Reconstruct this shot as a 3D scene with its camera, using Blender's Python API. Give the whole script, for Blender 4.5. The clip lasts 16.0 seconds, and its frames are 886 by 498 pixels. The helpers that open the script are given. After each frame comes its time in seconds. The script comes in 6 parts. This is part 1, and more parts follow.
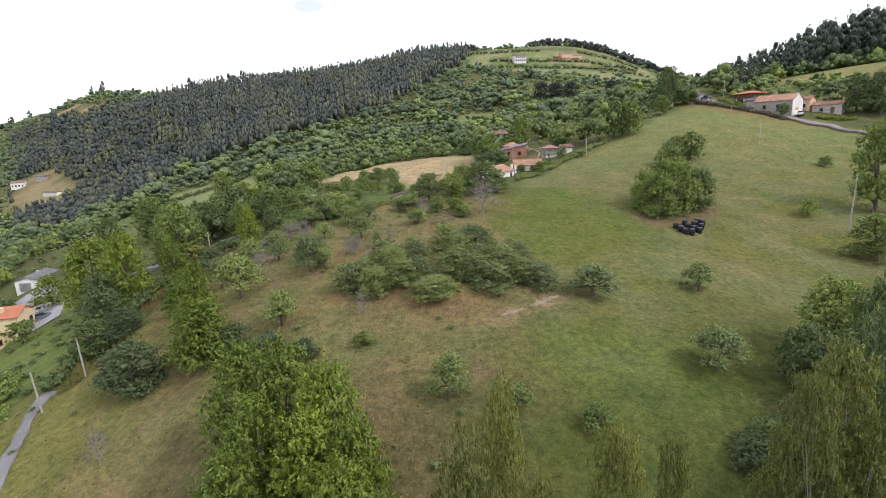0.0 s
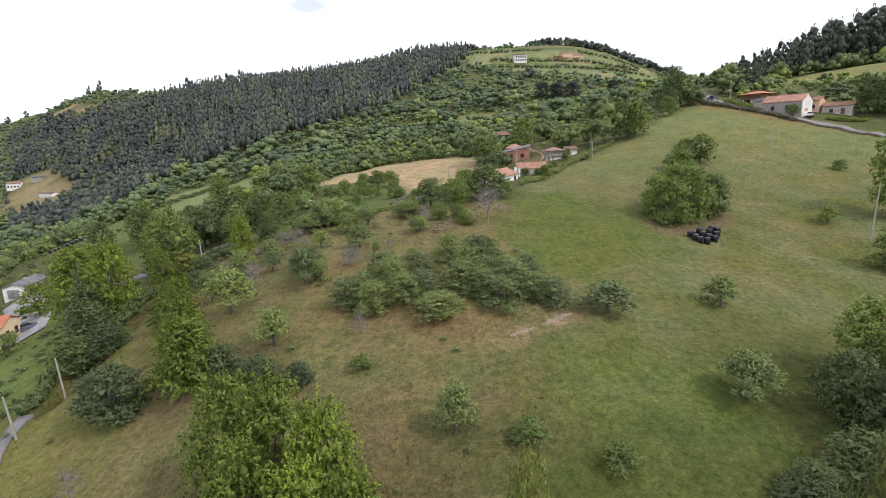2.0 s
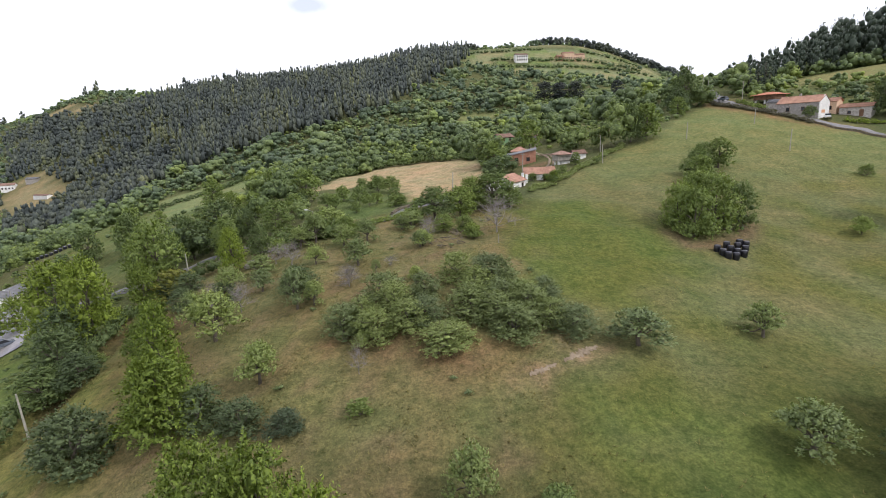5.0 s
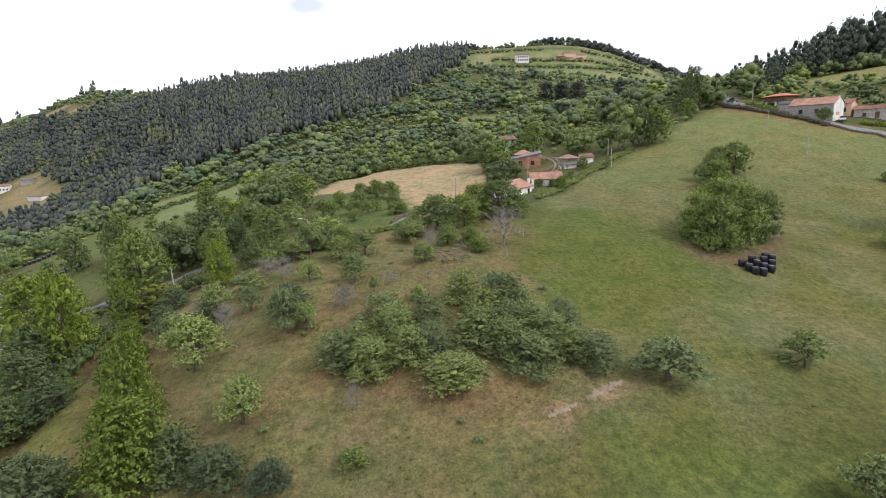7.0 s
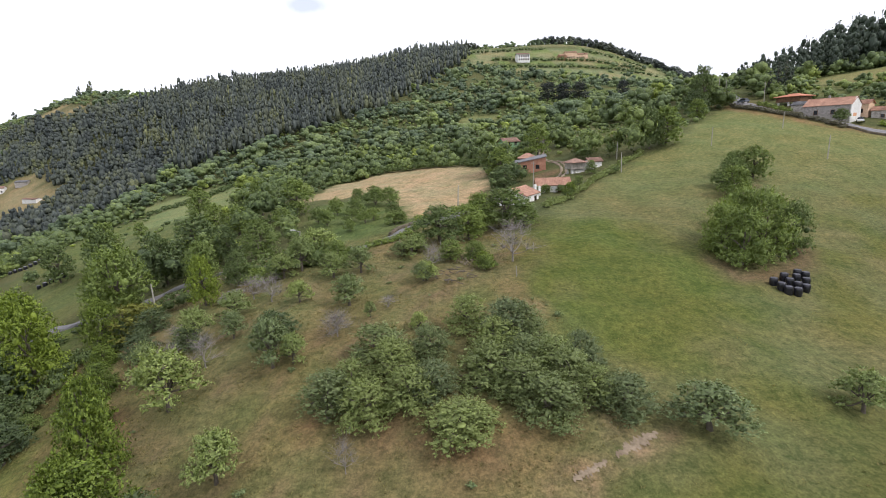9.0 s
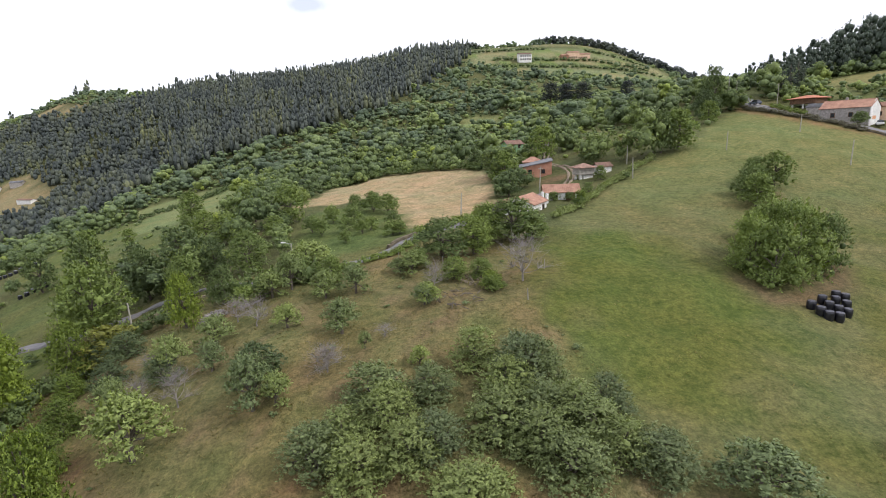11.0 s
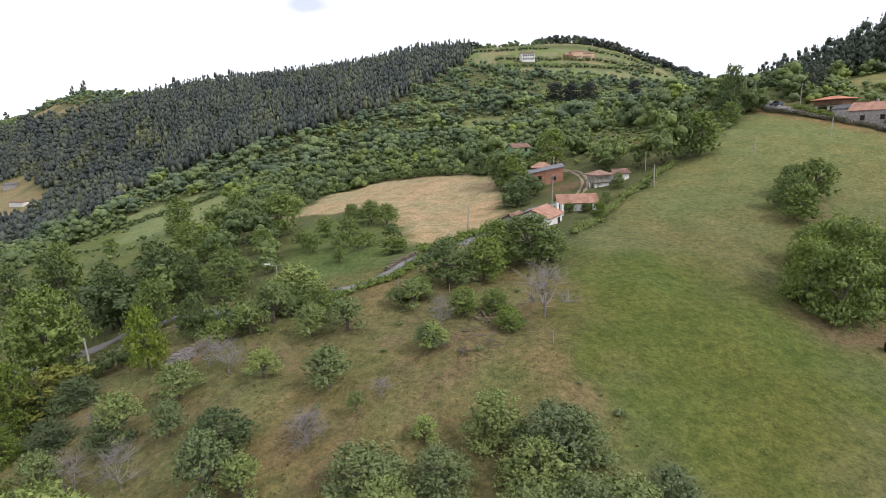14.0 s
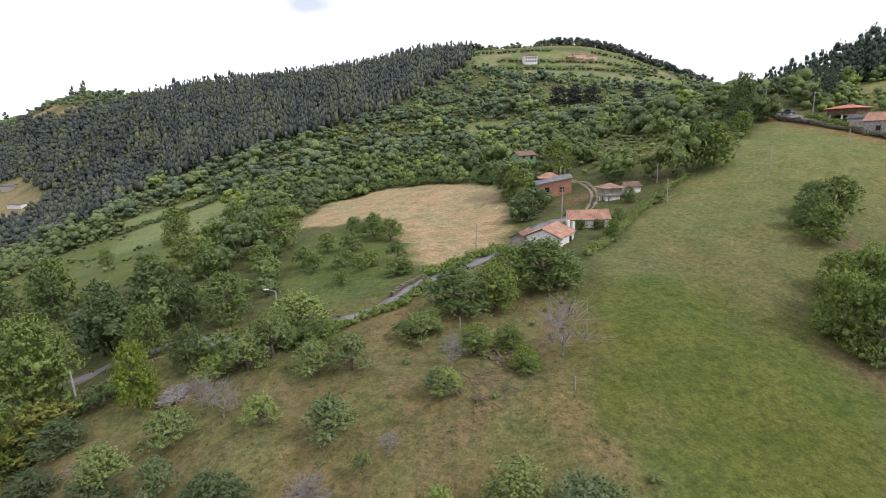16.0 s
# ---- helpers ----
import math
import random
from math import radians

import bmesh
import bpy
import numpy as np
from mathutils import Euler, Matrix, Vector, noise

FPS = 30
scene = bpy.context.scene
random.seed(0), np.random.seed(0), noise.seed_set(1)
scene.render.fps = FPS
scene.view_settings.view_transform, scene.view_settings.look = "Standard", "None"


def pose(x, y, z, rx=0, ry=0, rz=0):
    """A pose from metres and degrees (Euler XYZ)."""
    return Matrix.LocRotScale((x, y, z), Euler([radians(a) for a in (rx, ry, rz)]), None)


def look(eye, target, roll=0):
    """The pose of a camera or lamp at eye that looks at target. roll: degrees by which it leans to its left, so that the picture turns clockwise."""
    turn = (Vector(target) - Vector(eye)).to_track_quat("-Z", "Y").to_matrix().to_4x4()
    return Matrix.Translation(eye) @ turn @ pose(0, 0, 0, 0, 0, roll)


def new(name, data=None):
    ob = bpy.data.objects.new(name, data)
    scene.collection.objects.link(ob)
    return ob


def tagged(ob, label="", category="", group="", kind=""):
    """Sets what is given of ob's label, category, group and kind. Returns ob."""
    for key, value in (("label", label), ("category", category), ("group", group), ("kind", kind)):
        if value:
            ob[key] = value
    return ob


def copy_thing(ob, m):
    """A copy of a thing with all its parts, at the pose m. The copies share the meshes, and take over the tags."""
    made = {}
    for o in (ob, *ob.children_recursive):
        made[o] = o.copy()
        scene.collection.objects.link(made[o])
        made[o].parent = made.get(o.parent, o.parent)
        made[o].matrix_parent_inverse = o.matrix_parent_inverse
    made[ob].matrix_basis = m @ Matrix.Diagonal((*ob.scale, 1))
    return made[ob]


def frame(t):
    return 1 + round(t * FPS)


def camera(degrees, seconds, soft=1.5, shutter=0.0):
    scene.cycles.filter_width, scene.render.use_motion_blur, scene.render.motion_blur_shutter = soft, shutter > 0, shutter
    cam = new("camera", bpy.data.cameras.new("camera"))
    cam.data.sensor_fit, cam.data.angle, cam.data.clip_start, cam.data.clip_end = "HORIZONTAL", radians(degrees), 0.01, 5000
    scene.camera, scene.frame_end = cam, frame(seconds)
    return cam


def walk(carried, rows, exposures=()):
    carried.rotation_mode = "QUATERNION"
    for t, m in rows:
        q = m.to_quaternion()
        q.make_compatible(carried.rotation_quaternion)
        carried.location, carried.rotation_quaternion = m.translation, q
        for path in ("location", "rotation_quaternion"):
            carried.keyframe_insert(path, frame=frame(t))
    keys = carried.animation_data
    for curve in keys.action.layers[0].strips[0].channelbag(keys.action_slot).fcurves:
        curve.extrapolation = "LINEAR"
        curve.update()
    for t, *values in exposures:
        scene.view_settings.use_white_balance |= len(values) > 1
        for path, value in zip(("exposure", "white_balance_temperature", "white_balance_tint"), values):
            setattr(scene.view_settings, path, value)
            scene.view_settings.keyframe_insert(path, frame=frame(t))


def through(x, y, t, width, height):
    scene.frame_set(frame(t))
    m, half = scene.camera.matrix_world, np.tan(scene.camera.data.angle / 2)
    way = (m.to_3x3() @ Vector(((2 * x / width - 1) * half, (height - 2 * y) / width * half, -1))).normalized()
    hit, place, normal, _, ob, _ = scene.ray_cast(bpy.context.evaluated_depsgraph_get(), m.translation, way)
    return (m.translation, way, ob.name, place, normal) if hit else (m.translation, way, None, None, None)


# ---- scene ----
cam = camera(82.12, 16.0, soft=0.9)
PATH = [
    (0, (0.00, 0.00, 25.00), (0.007, 48.852, 14.349), -2.60),
    (0.5, (-0.12, 1.10, 25.21), (-0.091, 49.952, 14.535), -2.63),
    (1, (-0.24, 2.24, 25.40), (-0.181, 51.083, 14.720), -2.61),
    (1.5, (-0.36, 3.19, 25.58), (-0.306, 52.031, 14.866), -2.64),
    (2, (-0.46, 4.25, 25.70), (-0.385, 53.093, 15.002), -2.61),
    (2.5, (-0.59, 5.18, 25.86), (-0.489, 54.018, 15.152), -2.61),
    (3, (-0.74, 6.27, 26.03), (-0.660, 55.112, 15.328), -2.63),
    (3.5, (-0.85, 7.31, 26.15), (-0.773, 56.153, 15.437), -2.66),
    (4, (-0.99, 8.49, 26.35), (-0.885, 57.322, 15.624), -2.66),
    (6.5, (-1.55, 15.07, 27.10), (-1.388, 63.912, 16.410), -2.60),
    (7, (-1.70, 16.58, 27.37), (-1.504, 65.427, 16.670), -2.58),
    (7.5, (-1.78, 18.10, 27.60), (-1.574, 66.936, 16.898), -2.60),
    (8, (-1.84, 19.74, 27.81), (-1.628, 68.585, 17.110), -2.64),
    (8.5, (-1.92, 21.24, 28.04), (-1.704, 70.079, 17.328), -2.69),
    (9, (-1.97, 22.82, 28.30), (-1.762, 71.656, 17.566), -2.70),
    (11.5, (-2.26, 30.61, 29.32), (-2.053, 79.440, 18.550), -2.56),
    (12, (-2.31, 32.19, 29.46), (-2.114, 81.008, 18.663), -2.55),
    (12.5, (-2.41, 33.76, 29.57), (-2.221, 82.572, 18.753), -2.55),
    (13, (-2.52, 35.51, 29.66), (-2.318, 84.325, 18.850), -2.60),
    (13.5, (-2.62, 37.03, 29.80), (-2.429, 85.853, 19.000), -2.61),
    (14, (-2.71, 38.54, 30.14), (-2.551, 87.365, 19.385), -2.59),
    (14.5, (-2.93, 39.70, 30.62), (-2.762, 88.539, 19.894), -2.53),
    (15, (-3.19, 40.78, 31.36), (-3.021, 89.617, 20.621), -2.42),
    (15.5, (-3.43, 41.72, 32.00), (-3.245, 90.558, 21.270), -2.37),
    (16, (-3.61, 42.60, 32.46), (-3.458, 91.429, 21.712), -2.38),
]
walk(cam, [(t, look(eye, target, roll)) for t, eye, target, roll in PATH], [(0.0, 0.08), (0.9, 0.03), (7.0, -0.03), (13.0, -0.04), (14.2, -0.09), (16.0, -0.12)])

# ---- sky, sun, exposure ----
SUN_UP, SUN_ROUND = 46.0, 116.0      # degrees above the horizon, degrees clockwise from straight ahead (+y)
world = bpy.data.worlds.new("overcast_sky")
scene.world = world
world.use_nodes = True
wn, wl = world.node_tree.nodes, world.node_tree.links
wn.clear()
sky = wn.new("ShaderNodeTexSky")
sky.sky_type, sky.sun_disc = "NISHITA", False
sky.sun_elevation, sky.sun_rotation = radians(SUN_UP), radians(SUN_ROUND)
sky_gain = wn.new("ShaderNodeVectorMath")
sky_gain.operation = "SCALE"
sky_gain.inputs["Scale"].default_value = 0.12
wl.new(sky.outputs[0], sky_gain.inputs[0])
coord = wn.new("ShaderNodeTexCoord")
puffs = wn.new("ShaderNodeTexNoise")
puffs.inputs["Scale"].default_value, puffs.inputs["Detail"].default_value = 2.6, 5.0
wl.new(coord.outputs["Generated"], puffs.inputs["Vector"])
veil = wn.new("ShaderNodeValToRGB")
veil.color_ramp.elements[0].position, veil.color_ramp.elements[0].color = 0.22, (0.55, 0.55, 0.55, 1)
veil.color_ramp.elements[1].position, veil.color_ramp.elements[1].color = 0.36, (1, 1, 1, 1)
wl.new(puffs.outputs["Fac"], veil.inputs[0])
cover = wn.new("ShaderNodeMix")
cover.data_type = "RGBA"
cover.inputs["B"].default_value = (1.21, 1.23, 1.36, 1)
# a small gap in the cloud where thin blue shows
gap_at = wn.new("ShaderNodeVectorMath")
gap_at.operation = "SUBTRACT"
gap_at.inputs[1].default_value = (-0.211, 0.949, 0.233)
wl.new(coord.outputs["Generated"], gap_at.inputs[0])
gap_form = wn.new("ShaderNodeVectorMath")
gap_form.operation = "MULTIPLY"
gap_form.inputs[1].default_value = (1.0, 1.0, 3.0)
wl.new(gap_at.outputs[0], gap_form.inputs[0])
gap_far = wn.new("ShaderNodeVectorMath")
gap_far.operation = "LENGTH"
wl.new(gap_form.outputs[0], gap_far.inputs[0])
wisp = wn.new("ShaderNodeTexNoise")
wisp.inputs["Scale"].default_value, wisp.inputs["Detail"].default_value = 22.0, 4.0
wl.new(coord.outputs["Generated"], wisp.inputs["Vector"])
gap_edge = wn.new("ShaderNodeMath")
gap_edge.operation = "MULTIPLY_ADD"
gap_edge.inputs[1].default_value = 0.045
wl.new(wisp.outputs["Fac"], gap_edge.inputs[0])
wl.new(gap_far.outputs["Value"], gap_edge.inputs[2])
gap = wn.new("ShaderNodeMapRange")
gap.inputs["From Min"].default_value, gap.inputs["From Max"].default_value = 0.045, 0.075
gap.inputs["To Min"].default_value, gap.inputs["To Max"].default_value = 0.6, 1.0
wl.new(gap_edge.outputs[0], gap.inputs["Value"])
thin = wn.new("ShaderNodeMath")
thin.operation = "MULTIPLY"
wl.new(veil.outputs[0], thin.inputs[0])
wl.new(gap.outputs[0], thin.inputs[1])
wl.new(thin.outputs[0], cover.inputs["Factor"])
wl.new(sky_gain.outputs[0], cover.inputs["A"])
back = wn.new("ShaderNodeBackground")
back.inputs["Strength"].default_value = 1.0
wl.new(cover.outputs["Result"], back.inputs["Color"])
wout = wn.new("ShaderNodeOutputWorld")
wl.new(back.outputs[0], wout.inputs["Surface"])

sun = new("sun", bpy.data.lights.new("sun", "SUN"))
sun.data.energy, sun.data.angle, sun.data.color = 2.5, radians(12), (1.0, 0.955, 0.945)
a, e = radians(SUN_ROUND), radians(SUN_UP)
sun.matrix_world = look((math.sin(a) * math.cos(e) * 300, math.cos(a) * math.cos(e) * 300, math.sin(e) * 300), (0, 0, 0))
scene.view_settings.exposure = 0.0

# ---- small tools ----
def quick_mesh(name, verts, faces, smooth=False):
    """A mesh from arrays: verts n x 3, faces m x 3 or m x 4."""
    me = bpy.data.meshes.new(name)
    verts, faces = np.asarray(verts, np.float32), np.asarray(faces, np.int32)
    k = faces.shape[1]
    me.vertices.add(len(verts))
    me.vertices.foreach_set("co", verts.ravel())
    me.loops.add(faces.size)
    me.loops.foreach_set("vertex_index", faces.ravel())
    me.polygons.add(len(faces))
    me.polygons.foreach_set("loop_start", np.arange(0, faces.size, k, dtype=np.int32))
    me.polygons.foreach_set("use_smooth", np.full(len(faces), smooth))
    me.update(calc_edges=True)
    return me


def soft_normals(me, normals):
    """Lets leaf sprays take the light as the rounded clump that they belong to."""
    me.polygons.foreach_set("use_smooth", np.ones(len(me.polygons), bool))
    me.normals_split_custom_set_from_vertices(np.asarray(normals, np.float32).tolist())
    return me


def part(name, bm, mat, parent, label=""):
    """Links a bmesh or a mesh as one object under a thing."""
    if isinstance(bm, bmesh.types.BMesh):
        me = bpy.data.meshes.new(name)
        bm.to_mesh(me)
        bm.free()
    else:
        me = bm
    if mat and not me.materials:
        me.materials.append(mat)
    ob = new(name, me)
    if parent:
        ob.parent = parent
    return tagged(ob, label=label)


def box(bm, x0, x1, y0, y1, z0, z1, bevel=0.0):
    m = Matrix.LocRotScale(((x0 + x1) / 2, (y0 + y1) / 2, (z0 + z1) / 2), None, (abs(x1 - x0), abs(y1 - y0), abs(z1 - z0)))
    made = bmesh.ops.create_cube(bm, size=1, matrix=m)["verts"]
    if bevel:
        edges = list({e for v in made for e in v.link_edges})
        bmesh.ops.bevel(bm, geom=edges, offset=bevel, segments=2, affect="EDGES", profile=0.6)
    return bm


def box_bm(*args, **kw):
    return box(bmesh.new(), *args, **kw)


def tubes(branches, sides=6):
    """Verts and quads of tapered tubes: each branch is (points, radii)."""
    V, F, n = [], [], 0
    ring = np.linspace(0, 2 * np.pi, sides, endpoint=False)
    for pts, rad in branches:
        pts, rad = np.asarray(pts, float), np.asarray(rad, float)
        way = np.gradient(pts, axis=0)
        way /= np.linalg.norm(way, axis=1, keepdims=True) + 1e-9
        side = np.cross(way, np.where(np.abs(way[:, :1]) < 0.9, [[1.0, 0, 0]], [[0, 1.0, 0]]))
        side /= np.linalg.norm(side, axis=1, keepdims=True) + 1e-9
        up = np.cross(way, side)
        rings = pts[:, None] + rad[:, None, None] * (np.cos(ring)[None, :, None] * side[:, None] + np.sin(ring)[None, :, None] * up[:, None])
        V.append(rings.reshape(-1, 3))
        for i in range(len(pts) - 1):
            a = n + i * sides + np.arange(sides)
            b = n + i * sides + (np.arange(sides) + 1) % sides
            F.append(np.stack([a, b, b + sides, a + sides], 1))
        n += len(pts) * sides
    return np.concatenate(V), np.concatenate(F)


# ---- materials ----
def nodes(name):
    mat = bpy.data.materials.new(name)
    mat.use_nodes = True
    nt = mat.node_tree
    return mat, nt.nodes, nt.links, nt.nodes["Principled BSDF"]


def noise_node(n, l, scale, detail=4.0, coords=None, rough=0.6):
    tex = n.new("ShaderNodeTexNoise")
    tex.inputs["Scale"].default_value, tex.inputs["Detail"].default_value, tex.inputs["Roughness"].default_value = scale, detail, rough
    if coords is None:
        coords = n.new("ShaderNodeTexCoord").outputs["Object"]
    l.new(coords, tex.inputs["Vector"])
    return tex.outputs["Fac"]


def ramp(n, l, fac, stops):
    r = n.new("ShaderNodeValToRGB")
    for i, (pos, col) in enumerate(stops):
        el = r.color_ramp.elements[i] if i < 2 else r.color_ramp.elements.new(pos)
        el.position, el.color = pos, (*col, 1)
    l.new(fac, r.inputs[0])
    return r.outputs[0]


def mixed(n, l, fac, a, b, blend="MIX"):
    m = n.new("ShaderNodeMix")
    m.data_type, m.blend_type = "RGBA", blend
    for sock, v in ((m.inputs["Factor"], fac), (m.inputs["A"], a), (m.inputs["B"], b)):
        if isinstance(v, (int, float)):
            sock.default_value = v
        elif isinstance(v, tuple):
            sock.default_value = (*v, 1)
        else:
            l.new(v, sock)
    return m.outputs["Result"]


def bumped(n, l, p, fac, strength, distance=0.05):
    b = n.new("ShaderNodeBump")
    b.inputs["Strength"].default_value, b.inputs["Distance"].default_value = strength, distance
    l.new(fac, b.inputs["Height"])
    l.new(b.outputs[0], p.inputs["Normal"])


def surface(name, dark, light, coarse=0.8, fine=9.0, rough=0.85, bump=0.4, metal=0.0, vary=0.0):
    """A plain weathered surface: two colours mixed by coarse stains and fine grain."""
    mat, n, l, p = nodes(name)
    big, small = noise_node(n, l, coarse, 5), noise_node(n, l, fine, 6)
    c1 = ramp(n, l, big, [(0.32, dark), (0.68, light)])
    c2 = ramp(n, l, small, [(0.3, (0.72, 0.72, 0.72)), (0.7, (1.12, 1.12, 1.12))])
    col = mixed(n, l, 1.0, c1, c2, "MULTIPLY")
    if vary:
        info = n.new("ShaderNodeObjectInfo")
        tone = ramp(n, l, info.outputs["Random"], [(0.0, (1 - vary,) * 3), (1.0, (1 + vary,) * 3)])
        col = mixed(n, l, 1.0, col, tone, "MULTIPLY")
    l.new(col, p.inputs["Base Color"])
    p.inputs["Roughness"].default_value, p.inputs["Metallic"].default_value = rough, metal
    bumped(n, l, p, small, bump, 0.03)
    return mat


def leaves(name, dark, light, through=0.22, tree_tint=0.16, by_tree=False, top=1.2):
    """Leaves: each leaf has its own tone, each tree its own tint, and light comes through."""
    mat, n, l, p = nodes(name)
    if not by_tree:
        mid = [(p0 + p1) / 2 for p0, p1 in zip(dark, light)]
        dark, light = tuple(m + (c - m) * 0.62 for m, c in zip(mid, dark)), tuple(m + (c - m) * 0.75 for m, c in zip(mid, light))
    geo = n.new("ShaderNodeNewGeometry")
    col = ramp(n, l, geo.outputs["Random Per Island"], [(0.0, dark), (0.75, light), (1.0, tuple(min(1, c * top) for c in light))])
    if by_tree:
        att = n.new("ShaderNodeAttribute")
        att.attribute_name = "tone"
        tone = ramp(n, l, att.outputs["Fac"], [(0.0, (0.52, 0.56, 0.62)), (0.45, (0.92, 0.95, 0.95)), (0.8, (1.25, 1.22, 0.92)), (1.0, (1.7, 1.6, 0.85))])
        place = n.new("ShaderNodeNewGeometry").outputs["Position"]
        mottle, twig = noise_node(n, l, 0.75, 5, place, 0.75), noise_node(n, l, 2.4, 4, place, 0.75)
        tone = mixed(n, l, 1.0, tone, ramp(n, l, mottle, [(0.36, (0.68, 0.70, 0.73)), (0.5, (0.98, 0.98, 0.97)), (0.64, (1.34, 1.32, 1.22))]), "MULTIPLY")
        tone = mixed(n, l, 1.0, tone, ramp(n, l, twig, [(0.36, (0.74, 0.75, 0.76)), (0.64, (1.3, 1.3, 1.26))]), "MULTIPLY")
        bumped(n, l, p, mottle, 0.8, 0.7)
    else:
        info = n.new("ShaderNodeObjectInfo")
        a = tree_tint
        tone = ramp(n, l, info.outputs["Random"], [(0.0, (1 - a, 1 - a * 0.9, 1 - a * 0.6)), (1.0, (1 + a, 1 + a * 0.9, 1 - a * 0.3))])
    col = mixed(n, l, 1.0, col, tone, "MULTIPLY")
    l.new(col, p.inputs["Base Color"])
    p.inputs["Roughness"].default_value = 0.55
    p.inputs["Specular IOR Level"].default_value = 0.25
    tr = n.new("ShaderNodeBsdfTranslucent")
    glow = mixed(n, l, 1.0, col, (1.3, 1.35, 0.6), "MULTIPLY")
    l.new(glow, tr.inputs["Color"])
    mix = n.new("ShaderNodeMixShader")
    mix.inputs[0].default_value = through
    l.new(p.outputs[0], mix.inputs[1])
    l.new(tr.outputs[0], mix.inputs[2])
    l.new(mix.outputs[0], n["Material Output"].inputs["Surface"])
    return mat


LEAF_APPLE = leaves("apple_leaf", (0.108, 0.144, 0.064), (0.252, 0.308, 0.124), tree_tint=0.26)
LEAF_BRIGHT = leaves("ash_leaf", (0.068, 0.104, 0.019), (0.212, 0.276, 0.047))
LEAF_IVY = leaves("ivy_leaf", (0.05, 0.082, 0.018), (0.168, 0.225, 0.044))
LEAF_BROAD = leaves("oak_leaf", (0.075, 0.114, 0.038), (0.196, 0.252, 0.08), tree_tint=0.24)
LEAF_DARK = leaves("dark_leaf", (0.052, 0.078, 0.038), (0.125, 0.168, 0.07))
LEAF_BLUE = leaves("willow_leaf", (0.05, 0.072, 0.04), (0.11, 0.145, 0.075))
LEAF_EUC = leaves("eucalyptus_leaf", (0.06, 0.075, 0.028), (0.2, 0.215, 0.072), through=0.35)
LEAF_DRY = leaves("dry_twig_leaf", (0.08, 0.075, 0.055), (0.17, 0.16, 0.11), through=0.15)
# distance haze put into the woodland and hill leaf colours as bluer, greyer green
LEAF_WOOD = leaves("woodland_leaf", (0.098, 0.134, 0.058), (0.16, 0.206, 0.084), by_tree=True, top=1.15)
LEAF_FAR = leaves("hazed_hill_leaf", (0.096, 0.132, 0.078), (0.146, 0.19, 0.102), by_tree=True, top=1.15)
LEAF_THICKET = leaves("thicket_leaf", (0.095, 0.124, 0.058), (0.215, 0.260, 0.112), top=1.25, tree_tint=0.24)
# blue-grey of far haze is mixed into this leaf colour
LEAF_PINE = leaves("hazed_plantation_leaf", (0.056, 0.068, 0.064), (0.084, 0.096, 0.088), by_tree=True, through=0.1, top=1.2)
LEAF_RUST = leaves("russet_leaf", (0.085, 0.092, 0.025), (0.185, 0.195, 0.05))
LEAF_PINE_NEAR = leaves("spruce_leaf", (0.028, 0.036, 0.036), (0.06, 0.07, 0.066), through=0.1)
LEAF_RIDGE = leaves("ridge_leaf", (0.03, 0.045, 0.036), (0.06, 0.08, 0.06), through=0.1)
BARK = surface("bark", (0.07, 0.055, 0.04), (0.16, 0.14, 0.11), 1.5, 14, 0.9, 0.8)
GREY_TWIG = surface("grey_twig", (0.19, 0.17, 0.16), (0.36, 0.33, 0.31), 1.5, 12, 0.9, 0.6)
PALE_BARK = surface("pale_bark", (0.20, 0.18, 0.15), (0.38, 0.36, 0.32), 1.5, 12, 0.9, 0.6)
TILE = surface("terracotta_tile", (0.30, 0.155, 0.105), (0.50, 0.285, 0.20), 0.7, 5, 0.8, 0.5, vary=0.1)
TILE_OLD = surface("old_terracotta_tile", (0.17, 0.105, 0.08), (0.34, 0.2, 0.15), 0.9, 5, 0.85, 0.6, vary=0.1)
TILE_NEW = surface("bright_terracotta_tile", (0.41, 0.14, 0.08), (0.53, 0.21, 0.12), 0.5, 5, 0.75, 0.4)
SLATE = surface("fibre_cement", (0.11, 0.11, 0.12), (0.22, 0.22, 0.23), 0.6, 5, 0.8, 0.4)
BRICK = surface("hollow_brick", (0.34, 0.155, 0.1), (0.50, 0.255, 0.17), 1.1, 7, 0.85, 0.5, vary=0.12)
WHITE = surface("white_limewash", (0.66, 0.65, 0.62), (0.82, 0.81, 0.79), 0.5, 4, 0.8, 0.2)
CREAM = surface("cream_render", (0.62, 0.50, 0.30), (0.72, 0.60, 0.38), 0.6, 4, 0.8, 0.2)
ORANGE = surface("orange_render", (0.60, 0.30, 0.16), (0.72, 0.40, 0.22), 0.6, 4, 0.8, 0.2)
PEACH = surface("peach_render", (0.62, 0.42, 0.28), (0.76, 0.54, 0.38), 0.6, 4, 0.8, 0.2)
GREEN_WALL = surface("green_render", (0.14, 0.26, 0.13), (0.20, 0.34, 0.18), 0.6, 4, 0.8, 0.2)
STONE = surface("field_stone", (0.24, 0.22, 0.20), (0.46, 0.43, 0.40), 1.8, 6, 0.9, 0.8, vary=0.2)
WOOD = surface("weathered_wood", (0.10, 0.055, 0.03), (0.20, 0.11, 0.06), 1.2, 12, 0.8, 0.5)
GREY_WOOD = surface("grey_wood", (0.24, 0.22, 0.19), (0.40, 0.38, 0.33), 1.5, 10, 0.85, 0.5)
DARK_GLASS = surface("window_glass", (0.015, 0.017, 0.02), (0.03, 0.034, 0.04), 0.5, 3, 0.12, 0.0)
